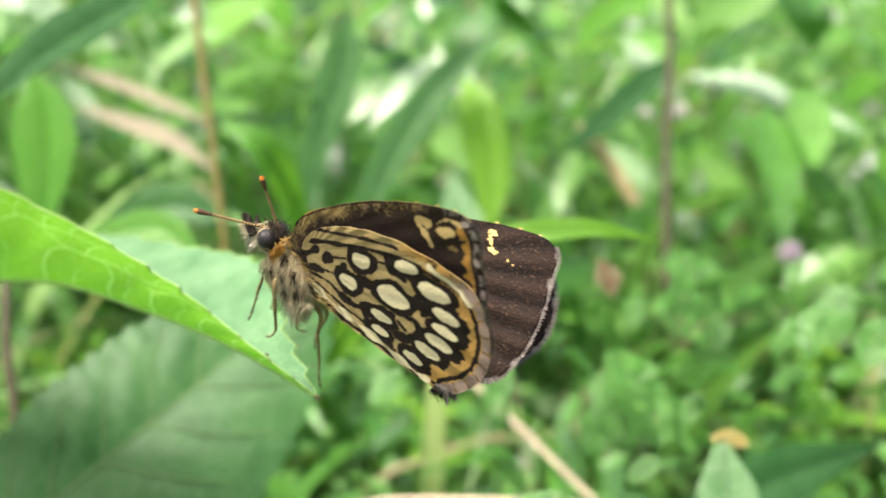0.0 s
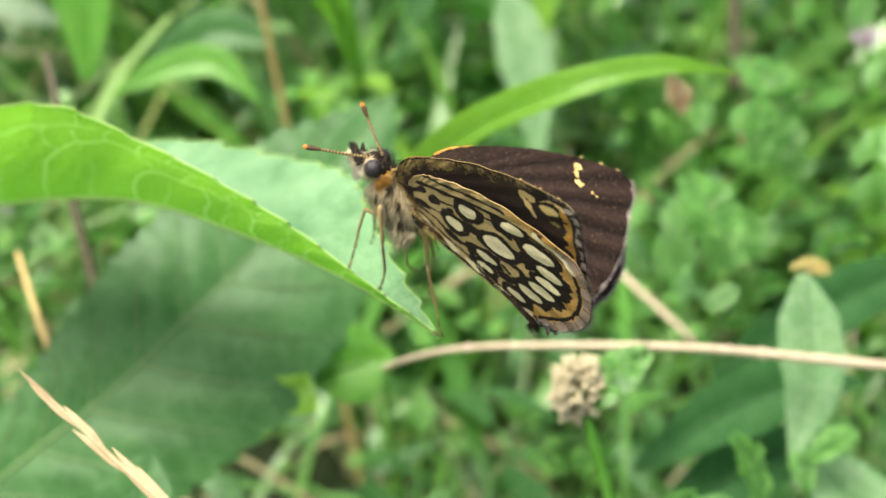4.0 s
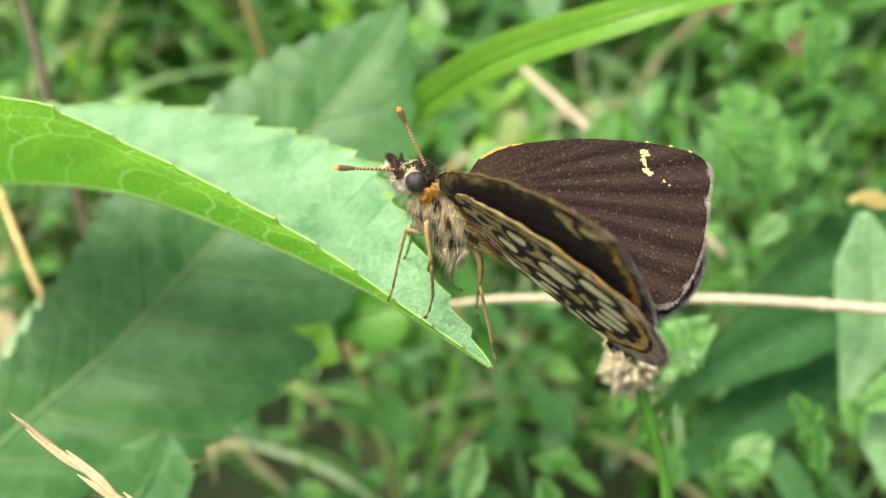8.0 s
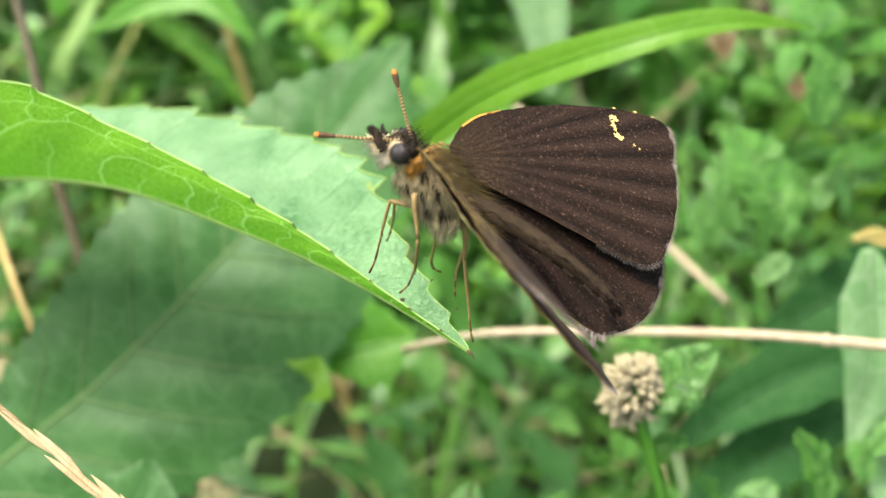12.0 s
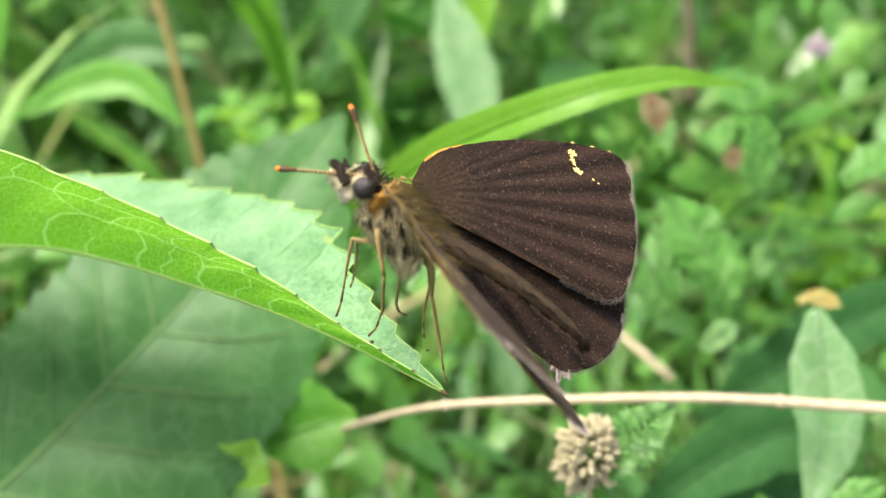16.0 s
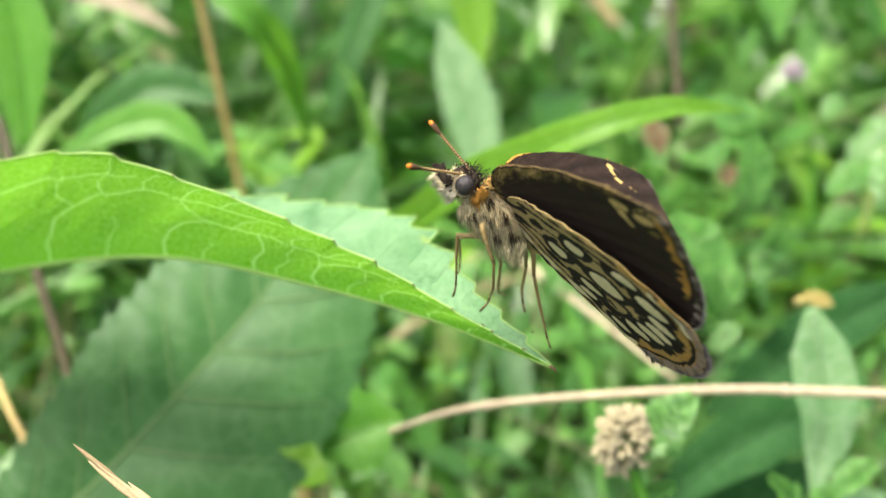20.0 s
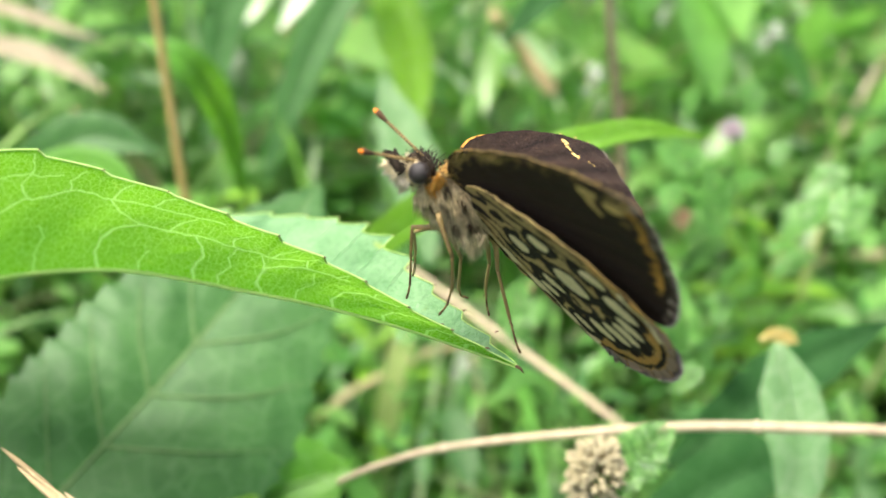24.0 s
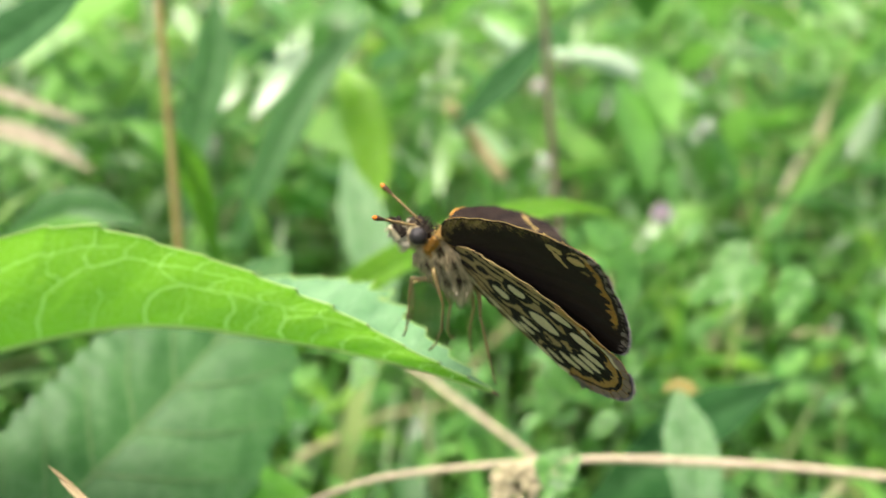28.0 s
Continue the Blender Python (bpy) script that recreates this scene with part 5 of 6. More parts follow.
M_PALE = leaf_material("pale_leaf", (0.10, 0.23, 0.08), (0.22, 0.37, 0.17), (0.30, 0.52, 0.16), 0.3, 300, (0.4, 0.5, 0.35), 0.3)
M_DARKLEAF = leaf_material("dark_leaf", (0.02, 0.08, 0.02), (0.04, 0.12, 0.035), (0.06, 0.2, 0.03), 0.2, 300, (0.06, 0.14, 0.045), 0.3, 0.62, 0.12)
M_YELLOW = leaf_material("yellowed_leaf", (0.30, 0.26, 0.07), (0.44, 0.34, 0.12), (0.6, 0.5, 0.1), 0.3, 300)
M_LIME = leaf_material("lime_leaf", (0.16, 0.36, 0.02), (0.22, 0.44, 0.03), (0.35, 0.7, 0.03), 0.4, 300)
M_RED = leaf_material("reddened_leaf", (0.12, 0.085, 0.035), (0.19, 0.12, 0.06), (0.22, 0.13, 0.05), 0.3, 300)
M_PETAL = plain_material("pink_petal", (0.42, 0.34, 0.39), (0.56, 0.48, 0.52), 900, 0.6, 0.3, 0.3)
M_WHITE = plain_material("white_petal", (0.70, 0.66, 0.62), (0.80, 0.76, 0.72), 900, 0.6, 0.3, 0.3)


def leaf_sheet(bm, rib, widths, up, teeth=0, depth=0.0, fold=0.25, bulge=0.06, along=60, across=5, wave=0.0, quilt=0.0, veins=0, slim=1.0):
    """A leaf blade round a smooth midrib: half widths along it, a lengthwise fold and toothed rims; slim narrows one half towards the base."""
    for sgn in (-1, 1):
        grid = []
        for k in range(along + 1):
            u = k / along
            p, w = curve(rib, u), blend(widths, u)
            d = (curve(rib, min(1, u + 0.02)) - curve(rib, max(0, u - 0.02))).normalized()
            side = d.cross(Vector(up)).normalized() * sgn
            top = side.cross(d).normalized() * sgn
            if sgn < 0:
                w *= slim + (1 - slim) * 0.75 * u
            if teeth:
                w += depth * (tooth(-u * teeth) - 0.4) * min(1, w / (4 * depth + 1e-9))
            row = []
            for j in range(across + 1):
                f = j / across
                z = w * (fold * f + bulge * math.sin(math.pi * f)) + wave * w * math.sin(14 * u + 2 * sgn) * f
                if quilt:
                    z -= quilt * w * abs(math.cos(math.pi * (u - 0.15 * f - 0.12) / 0.76 * veins)) ** 2 * math.sin(math.pi * min(1.0, f + 0.05)) + 0.12 * quilt * w * noise.noise((u * 40, f * 8, sgn))
                row.append(bm.verts.new(p + side * w * f + top * z))
            grid.append(row)
        for r0, r1 in zip(grid, grid[1:]):
            for j in range(across):
                q = (r0[j], r0[j + 1], r1[j + 1], r1[j])
                bm.faces.new(q if sgn > 0 else q[::-1])


def herb_leaf(name, label, rib, widths, up, material, rib_material, teeth=0, depth=0.0, fold=0.25, veins=0, category="leaf", rib_width=0.0004, wave=0.0, group="", quilt=0.0, slim=1.0):
    base = Vector(rib[0])
    ob = thing(name, base, label, category, group)
    pts = [Vector(p) - base for p in rib]
    bm = bmesh.new()
    leaf_sheet(bm, pts, widths, up, teeth, depth, fold, wave=wave, along=max(60, int(teeth * 8)), across=18 if quilt else 5, quilt=quilt, veins=veins, slim=slim)
    part("blade", bm, material, ob)
    bm = bmesh.new()
    tube(bm, pts, [rib_width * 1.4, rib_width, rib_width * 0.3], 30, 6)
    part("midrib", bm, rib_material, ob)
    for k in range(veins):
        for sgn in (-1, 1):
            u0 = 0.12 + 0.76 * k / max(1, veins)
            line = []
            for f, lead in ((0.0, 0), (0.5, 0.07), (0.92, 0.14)):
                u = min(0.99, u0 + lead)
                p, w = curve(pts, u), blend(widths, u) * (slim + (1 - slim) * 0.75 * u if sgn < 0 else 1.0)
                d = (curve(pts, min(1, u + 0.02)) - curve(pts, max(0, u - 0.02))).normalized()
                side = d.cross(Vector(up)).normalized() * sgn
                top = side.cross(d).normalized() * sgn
                line.append(p + side * w * f + top * w * (fold * f + 0.06 * math.sin(math.pi * f)))
            bm = bmesh.new()
            tube(bm, line, [rib_width * 0.6, rib_width * 0.4, rib_width * 0.15], 10, 5)
            part("vein", bm, rib_material, ob)
    return ob


def stem_thing(name, label, pts, radii, material, category="stem", group="", joints=()):
    base = Vector(pts[0])
    ob = thing(name, base, label, category, group)
    bm = bmesh.new()
    line = [Vector(p) - base for p in pts]
    tube(bm, line, radii, 40, 8)
    part("stalk", bm, material, ob)
    for u in joints:
        bm = bmesh.new()
        r = blend(radii, u)
        tube(bm, [curve(line, u - 0.006), curve(line, u), curve(line, u + 0.006)], [r * 1.02, r * 1.35, r * 1.02], 4, 8)
        part("joint", bm, M_STALK, ob, "swollen joint")
    return ob


FACING = (0.0, -0.75, 0.65)  # towards the camera and upwards, so that the leaves face its view
M_MID = leaf_material("herb_leaf", (0.07, 0.23, 0.02), (0.13, 0.34, 0.035), (0.24, 0.60, 0.03), 0.4, 320, (0.18, 0.34, 0.1), 0.25)
M_DRYLEAF = plain_material("dry_leaf", (0.36, 0.30, 0.20), (0.56, 0.49, 0.36), 300, 0.7, 0.3, 0.3)
M_BUD = plain_material("dry_seed_head", (0.48, 0.42, 0.24), (0.72, 0.65, 0.44), 900, 0.8, 0.2, 0.25, vary=0.35)

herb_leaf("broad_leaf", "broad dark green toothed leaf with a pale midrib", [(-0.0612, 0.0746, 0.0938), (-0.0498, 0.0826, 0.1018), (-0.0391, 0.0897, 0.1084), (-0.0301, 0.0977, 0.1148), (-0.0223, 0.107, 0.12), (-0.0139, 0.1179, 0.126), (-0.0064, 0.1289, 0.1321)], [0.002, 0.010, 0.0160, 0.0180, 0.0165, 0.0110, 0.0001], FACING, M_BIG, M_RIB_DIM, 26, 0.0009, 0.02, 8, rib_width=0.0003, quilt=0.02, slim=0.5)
herb_leaf("long_leaf", "long bright green lance-shaped leaf arching sideways", [(-0.0311, 0.1322, 0.0823), (-0.0135, 0.1303, 0.1063), (-0.003, 0.1189, 0.125), (0.0052, 0.1096, 0.1376), (0.0157, 0.1029, 0.1467), (0.0261, 0.1042, 0.1492), (0.0357, 0.1068, 0.1474)], [0.0008, 0.0016, 0.0021, 0.0022, 0.0018, 0.0012, 0.0001], (0.1, -0.75, 0.65), M_BLADE, M_BLADE, 0, 0, 0.2)
brown_stem = stem_thing("brown_stem", "thin upright brown dry stem", [(-0.019, 0.160, -0.002), (-0.026, 0.162, 0.06), (-0.0326, 0.163, 0.12), (-0.0375, 0.162, 0.165), (-0.0408, 0.161, 0.20), (-0.047, 0.160, 0.25), (-0.056, 0.158, 0.31)], [0.0008, 0.0007, 0.0006, 0.0005], M_BROWN)
stem_thing("dry_stalk", "pale dry grass stalk lying across the herbs", [(-0.0088, 0.1035, 0.1009), (-0.0033, 0.0961, 0.111), (0.0052, 0.0928, 0.1169), (0.0178, 0.0911, 0.1197), (0.0323, 0.0904, 0.1209), (0.0445, 0.0904, 0.1203), (0.0581, 0.091, 0.1188), (0.0772, 0.0907, 0.1166)], [0.0003, 0.0004, 0.0005, 0.0006, 0.0006], M_STALK, group="dry stalks", joints=(0.30, 0.66))
stem_thing("dry_stalk", "pale dry grass stalk slanting down through the herbs", [(0.008, 0.1574, 0.1044), (0.0107, 0.1548, 0.1033), (0.0215, 0.1444, 0.0992), (0.0322, 0.134, 0.0952), (0.0400, 0.1265, 0.0920)], [0.0005, 0.0006, 0.0006, 0.0006], M_STALK, group="dry stalks", joints=(0.45,))
stem_thing("dark_stem", "thin dark woody stem", [(-0.0407, 0.0956, 0.0959), (-0.0456, 0.1074, 0.113), (-0.0487, 0.113, 0.1212), (-0.0515, 0.1202, 0.1286), (-0.0554, 0.1286, 0.1364)], [0.0008, 0.0007, 0.0006], M_DARKSTEM)
stem_thing("orange_stem", "bent orange-brown dry stem", [(-0.0421, 0.086, 0.0967), (-0.0468, 0.0949, 0.1065), (-0.0509, 0.1007, 0.1104), (-0.0565, 0.1096, 0.1157)], [0.0005, 0.0005, 0.0004], M_BROWN)
stem_thing("dark_stem", "upright dark stem far back in the meadow", [(0.0514, 0.1834, 0.1076), (0.0493, 0.1988, 0.1344), (0.0487, 0.2113, 0.1537), (0.0452, 0.2269, 0.1813)], [0.0010, 0.0009, 0.0008], M_DARKSTEM)
stem_thing("dry_twig", "short pale dry twig", [(0.0373, 0.2611, 0.1193), (0.0459, 0.2657, 0.1082), (0.0543, 0.2617, 0.0987)], [0.0018, 0.0022, 0.0018], M_DRY, "twig")


def named_leaf(label, rib, width, material, shape=(0.15, 0.7, 1.0, 0.8, 0.02), up=FACING, fold=0.2, name="herb_leaf", group="", teeth=0):
    return herb_leaf(name, label, rib, [width * k for k in shape], up, material, material, teeth, 0.0008, fold, 0, group=group)


named_leaf("upright mid-green lance-shaped leaf", [(-0.0629, 0.1556, 0.1186), (-0.0629, 0.1606, 0.1298), (-0.0641, 0.1644, 0.1384), (-0.0671, 0.1677, 0.1459)], 0.0060, M_MID)
named_leaf("dark blue-green drooping leaf", [(-0.0547, 0.1232, 0.1517), (-0.0489, 0.1306, 0.1579), (-0.0424, 0.1373, 0.1624), (-0.0347, 0.1443, 0.1675)], 0.0038, M_DARKLEAF)
named_leaf("pale withered grass leaf", [(-0.0983, 0.2348, 0.1313), (-0.0797, 0.2339, 0.1281), (-0.0663, 0.2326, 0.1244), (-0.0515, 0.2309, 0.1196)], 0.0016, M_DRYLEAF, name="dry_leaf", group="withered leaves")
named_leaf("pale withered grass leaf", [(-0.0855, 0.2308, 0.1216), (-0.0735, 0.23, 0.119), (-0.0615, 0.2289, 0.1158), (-0.0504, 0.2264, 0.1096)], 0.0024, M_DRYLEAF, name="dry_leaf", group="withered leaves")
named_leaf("arching light green blade", [(-0.0194, 0.1795, 0.1069), (-0.0228, 0.1774, 0.1232), (-0.0272, 0.1726, 0.1337), (-0.0356, 0.1743, 0.138)], 0.0032, M_MID)
named_leaf("upright lime-green oval leaf", [(0.0151, 0.2239, 0.0999), (0.0145, 0.2302, 0.1142), (0.0105, 0.2358, 0.1269), (0.0057, 0.2435, 0.1339)], 0.0060, M_LIME)
named_leaf("dark green slanting blade", [(-0.0177, 0.2118, 0.0958), (-0.0098, 0.2211, 0.116), (-0.0003, 0.2289, 0.1328), (0.0131, 0.2359, 0.1477)], 0.0048, M_BIG)
named_leaf("dark green slanting blade", [(-0.0311, 0.2305, 0.0968), (-0.028, 0.2401, 0.118), (-0.0243, 0.2475, 0.1343), (-0.0244, 0.2535, 0.1478)], 0.0055, M_BIG)
named_leaf("dark green slanting blade", [(0.0303, 0.2087, 0.1276), (0.0378, 0.212, 0.1346), (0.0452, 0.2154, 0.1416), (0.0514, 0.2186, 0.1485)], 0.0035, M_DARKLEAF)
named_leaf("whitish-green upright lance-shaped leaf", [(0.015, 0.1824, 0.091), (0.013, 0.1902, 0.1026), (0.0098, 0.1966, 0.1118), (0.0059, 0.2038, 0.1224)], 0.0056, M_PALE)
named_leaf("dark green arching leaf", [(-0.0592, 0.1678, 0.1107), (-0.0523, 0.172, 0.1173), (-0.0435, 0.174, 0.1208), (-0.0326, 0.1721, 0.1186)], 0.0045, M_BIG)
named_leaf("light green arching leaf", [(-0.0573, 0.1522, 0.118), (-0.0484, 0.1547, 0.1222), (-0.0395, 0.155, 0.1232), (-0.0314, 0.151, 0.1178)], 0.0030, M_MID)
named_leaf("whitish-green broad hanging leaf", [(0.0456, 0.101, 0.1243), (0.0466, 0.0973, 0.1187), (0.0473, 0.0935, 0.1132), (0.0454, 0.0883, 0.1053)], 0.0040, M_PALE, shape=(0.2, 0.9, 1.0, 0.75, 0.05))
# one of these dark leaves is added to darken a shaded gap
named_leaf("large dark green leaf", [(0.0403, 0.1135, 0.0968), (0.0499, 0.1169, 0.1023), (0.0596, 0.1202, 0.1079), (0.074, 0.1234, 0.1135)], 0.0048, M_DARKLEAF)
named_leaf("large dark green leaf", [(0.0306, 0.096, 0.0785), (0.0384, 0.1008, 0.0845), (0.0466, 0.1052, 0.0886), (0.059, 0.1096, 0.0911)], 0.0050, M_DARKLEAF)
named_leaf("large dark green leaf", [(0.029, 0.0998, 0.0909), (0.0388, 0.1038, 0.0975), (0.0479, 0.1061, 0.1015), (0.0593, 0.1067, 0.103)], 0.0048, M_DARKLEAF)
named_leaf("small yellowed leaf among herbs", [(0.0454, 0.1048, 0.1223), (0.0471, 0.1052, 0.1229), (0.0489, 0.1049, 0.1226), (0.0502, 0.1045, 0.1221)], 0.0010, M_YELLOW)
named_leaf("small reddened old herb leaf", [(0.0321, 0.1375, 0.132), (0.0337, 0.1359, 0.1297), (0.0345, 0.1343, 0.1274)], 0.0022, M_RED, shape=(0.2, 1.0, 0.1), group="reddened leaves")
named_leaf("small reddened old herb leaf", [(0.043, 0.1334, 0.1266), (0.0438, 0.1325, 0.1252), (0.0442, 0.1314, 0.1236)], 0.0018, M_RED, shape=(0.2, 1.0, 0.1), group="reddened leaves")
named_leaf("rounded mottled green leaf", [(-0.0138, 0.097, 0.1072), (-0.0103, 0.0977, 0.1084), (-0.0069, 0.0982, 0.1093), (-0.0033, 0.0986, 0.1102)], 0.0050, M_MID, shape=(0.3, 0.95, 1.0, 0.1), teeth=6)
named_leaf("small rounded lime-green leaf", [(-0.0167, 0.0917, 0.1067), (-0.015, 0.0928, 0.1084), (-0.0137, 0.0941, 0.1104)], 0.0036, M_LIME, shape=(0.3, 1.0, 0.1))
named_leaf("round dark green herb leaf", [(-0.0323, 0.0679, 0.1071), (-0.0294, 0.0714, 0.1101), (-0.0283, 0.0735, 0.1121), (-0.0277, 0.0756, 0.1141)], 0.0044, M_BIG, shape=(0.4, 1.0, 0.95, 0.1))
named_leaf("pale green pointed herb leaf", [(0.0629, 0.0805, 0.092), (0.0567, 0.0852, 0.098), (0.0522, 0.0881, 0.1018), (0.048, 0.091, 0.1056)], 0.0048, M_PALE)


# ---- the dry grass ear in front ----
def build_ear():
    line = [(-0.0037, 0.0419, 0.1203), (-0.0081, 0.0465, 0.1277), (-0.0116, 0.0487, 0.1325), (-0.0151, 0.0504, 0.1356), (-0.0188, 0.0518, 0.1384), (-0.0218, 0.053, 0.141), (-0.0241, 0.0538, 0.1429)]
    base = Vector(line[0])
    ear = thing("grass_ear", base, "dry straw-coloured grass ear with pointed spikelets", "grass")
    pts = [Vector(p) - base for p in line]
    bm = bmesh.new()
    tube(bm, pts, [0.00035, 0.00032, 0.00022, 0.0001], 40, 8)
    part("stalk", bm, M_DRY, ear)
    for u, side, ln in ((0.40, 1, 0.0056), (0.44, -1, 0.0058), (0.50, 1, 0.0050), (0.58, -1, 0.0058), (0.68, 1, 0.0046), (0.78, -1, 0.0050), (0.865, 0, 0.0046)):
        p = curve(pts, u)
        d = (curve(pts, min(1, u + 0.05)) - curve(pts, u - 0.05)).normalized()
        o = d.cross(Vector((0.0, -0.8, 0.5))).normalized() * side
        bm = bmesh.new()
        for k in (-1, 1):
            q = p + o * 0.00012
            tube(bm, [q, q + d * ln * 0.35 + o * 0.00014 + o * 0.00009 * k, q + d * ln * 0.75 + o * 0.00020 + o * 0.00007 * k, q + d * ln + o * 0.00028], [0.00008, 0.00021, 0.00016, 0.00002], 12, 7, 0.6)
        part("spikelet", bm, M_DRY, ear)
    return ear


grass_ear = build_ear()


def flower_head(label, centre, radius, petals, material, stalk_to, seed, category="flower", name="clover_flower", core=None, egg=0.0):
    """A round head of many narrow florets on a stalk."""
    base = Vector(stalk_to)
    c = Vector(centre) - base
    ob = thing(name, base, label, category)
    bm = bmesh.new()
    tube(bm, [Vector((0, 0, 0)), c * 0.5 + Vector((0.002, 0, 0)), c], [0.0007, 0.0006, 0.0006], 12, 7)
    part("stalk", bm, core or M_MID, ob)
    rnd = random.Random(seed)
    bm = bmesh.new()
    z = Vector((0, 0, 1))
    if egg:
        tube(bm, [z * radius * 0.55, z * radius * 0.85, z * radius * 1.05], [radius * 0.08, radius * 0.14, radius * 0.03], 5, 6)
    else:
        tube(bm, [z * radius * 0.3, z * radius * 0.7, z * radius * 0.95], [radius * 0.07, radius * 0.15, radius * 0.04], 5, 6)
    first = part("floret", bm, material, ob)
    for k in range(petals):
        v = Vector((rnd.gauss(0, 1), rnd.gauss(0, 1), rnd.gauss(0.4, 1))).normalized()
        if k:
            one = new("floret", first.data)
            one.parent = ob
        else:
            one = first
        shift = Vector((0.2, 0, 1)) * (v.z * radius * (egg - 1) if egg else 0.0)
        one.matrix_local = Matrix.Translation(c + shift) @ v.to_track_quat("Z", "Y").to_matrix().to_4x4() @ Matrix.Diagonal((1, 1, rnd.uniform(0.8, 1.1), 1))
    return ob


flower_head("pink clover flower head", (0.0791, 0.2026, 0.111), 0.0030, 60, M_PETAL, (0.0847, 0.1883, 0.0786), 1)
flower_head("pale pinkish-white clover flower head", (0.0701, 0.2674, 0.1313), 0.0036, 60, M_WHITE, (0.0749, 0.2528, 0.0949), 2)
flower_head("pale pinkish-white clover flower head", (0.0623, 0.2643, 0.1245), 0.0026, 60, M_WHITE, (0.0675, 0.2523, 0.0944), 3)
flower_head("pale pinkish-white clover flower head", (0.054, 0.2716, 0.1208), 0.0028, 60, M_WHITE, (0.0585, 0.2595, 0.0907), 4)
flower_head("pale pinkish-white clover flower head", (0.1152, 0.2763, 0.1258), 0.0026, 60, M_WHITE, (0.1175, 0.2638, 0.0948), 5)
flower_head("dry straw-coloured seed head of a plantain", (0.0186, 0.078, 0.1249), 0.0030, 240, M_BUD, (0.0231, 0.0639, 0.1013), 6, "seed head", "seed_head", egg=1.35)


# ---- feathery leaves ----
def frond(label, seed, pairs=13, length=0.034):
    """A feathery leaf: a stalk with pairs of cut leaflets, lying along +x and arching."""
    ob = thing("feathery_leaf", (0, 0, 0), label, "leaf", "feathery leaves")
    rnd = random.Random(seed)
    line = [Vector((0, 0, 0)), Vector((length * 0.35, 0, length * 0.12)), Vector((length * 0.7, 0, length * 0.14)), Vector((length, 0, length * 0.05))]
    bm = bmesh.new()
    tube(bm, line, [0.0005, 0.0004, 0.0002], 14, 6)
    part("stalk", bm, M_FERNY, ob)
    bm = bmesh.new()
    for k in range(pairs):
        u = 0.12 + 0.85 * k / (pairs - 1)
        size = length * 0.30 * math.sin(math.pi * (0.12 + 0.8 * u)) * rnd.uniform(0.85, 1.1)
        p = curve(line, u)
        for s in (-1, 1):
            d = Vector((0.55, s, rnd.uniform(-0.1, 0.35))).normalized()
            for m, ln in ((0.0, 1.0), (0.35, 0.55), (0.6, 0.45)):
                for turn in ((0,) if m == 0 else (-0.7, 0.7)):
                    dd = Vector((d.x * math.cos(turn) - d.y * math.sin(turn), d.x * math.sin(turn) + d.y * math.cos(turn), d.z))
                    q = p + d * size * m
                    leaf_sheet(bm, [q, q + dd * size * ln * 0.5 + Vector((0, 0, 0.0004)), q + dd * size * ln], [size * 0.05, size * 0.13, size * 0.01], (0, 0, 1), 0, 0, 0.15, 0.05, 4, 1)
    part("foliage", bm, M_FERNY, ob)["kind"] = "stuff"
    return ob


def lay(ob, place, yaw, pitch, size, roll=0.0):
    return copy_thing(ob, Matrix.Translation(place) @ pose(0, 0, 0, roll, -pitch, yaw) @ Matrix.Diagonal((size, size, size, 1)))


rnd = random.Random(11)
fronds = [frond("light green finely cut feathery leaf", 1), frond("light green finely cut feathery leaf", 2, 11, 0.03)]
for ob, place in zip(fronds, ((0.0418, 0.1139, 0.1127), (0.0517, 0.1395, 0.1209))):
    ob.matrix_world = Matrix.Translation(place) @ pose(0, 0, 0, 0, -30, 120) @ Matrix.Diagonal((0.5, 0.5, 0.5, 1))
FROND_AT = [(0.0391, 0.1131, 0.1189), (0.0463, 0.1172, 0.1178), (0.0344, 0.1049, 0.1141), (0.0534, 0.1414, 0.1237), (0.0594, 0.1393, 0.121), (0.0696, 0.1504, 0.123), (0.0569, 0.1693, 0.1197), (0.0595, 0.1265, 0.1172), (0.0696, 0.1362, 0.117), (0.037, 0.1226, 0.1101), (0.0278, 0.0964, 0.1086), (0.0338, 0.0863, 0.1093), (0.0403, 0.0847, 0.1073), (0.027, 0.0807, 0.1082), (0.0471, 0.086, 0.102), (0.0063, 0.0842, 0.1007), (0.0127, 0.0818, 0.0976), (0.0296, 0.0881, 0.0958), (0.0356, 0.0846, 0.0917), (0.0254, 0.0933, 0.0954), (0.0494, 0.1491, 0.1056), (0.0537, 0.1365, 0.1047), (0.0441, 0.1325, 0.1019), (0.0427, 0.1592, 0.1092), (0.0516, 0.1316, 0.1049), (0.0597, 0.1492, 0.1103), (0.0508, 0.1168, 0.13), (0.0585, 0.1132, 0.1243), (0.0457, 0.1155, 0.1239), (0.0362, 0.1149, 0.1173), (0.0356, 0.1323, 0.1144), (0.0678, 0.122, 0.128), (0.0682, 0.1411, 0.1303), (0.0395, 0.1258, 0.1253), (0.0463, 0.1164, 0.124), (0.0349, 0.1212, 0.1145), (0.0617, 0.1364, 0.1262), (0.0628, 0.1647, 0.1281), (0.0107, 0.1111, 0.1124), (0.0234, 0.1187, 0.1133)]
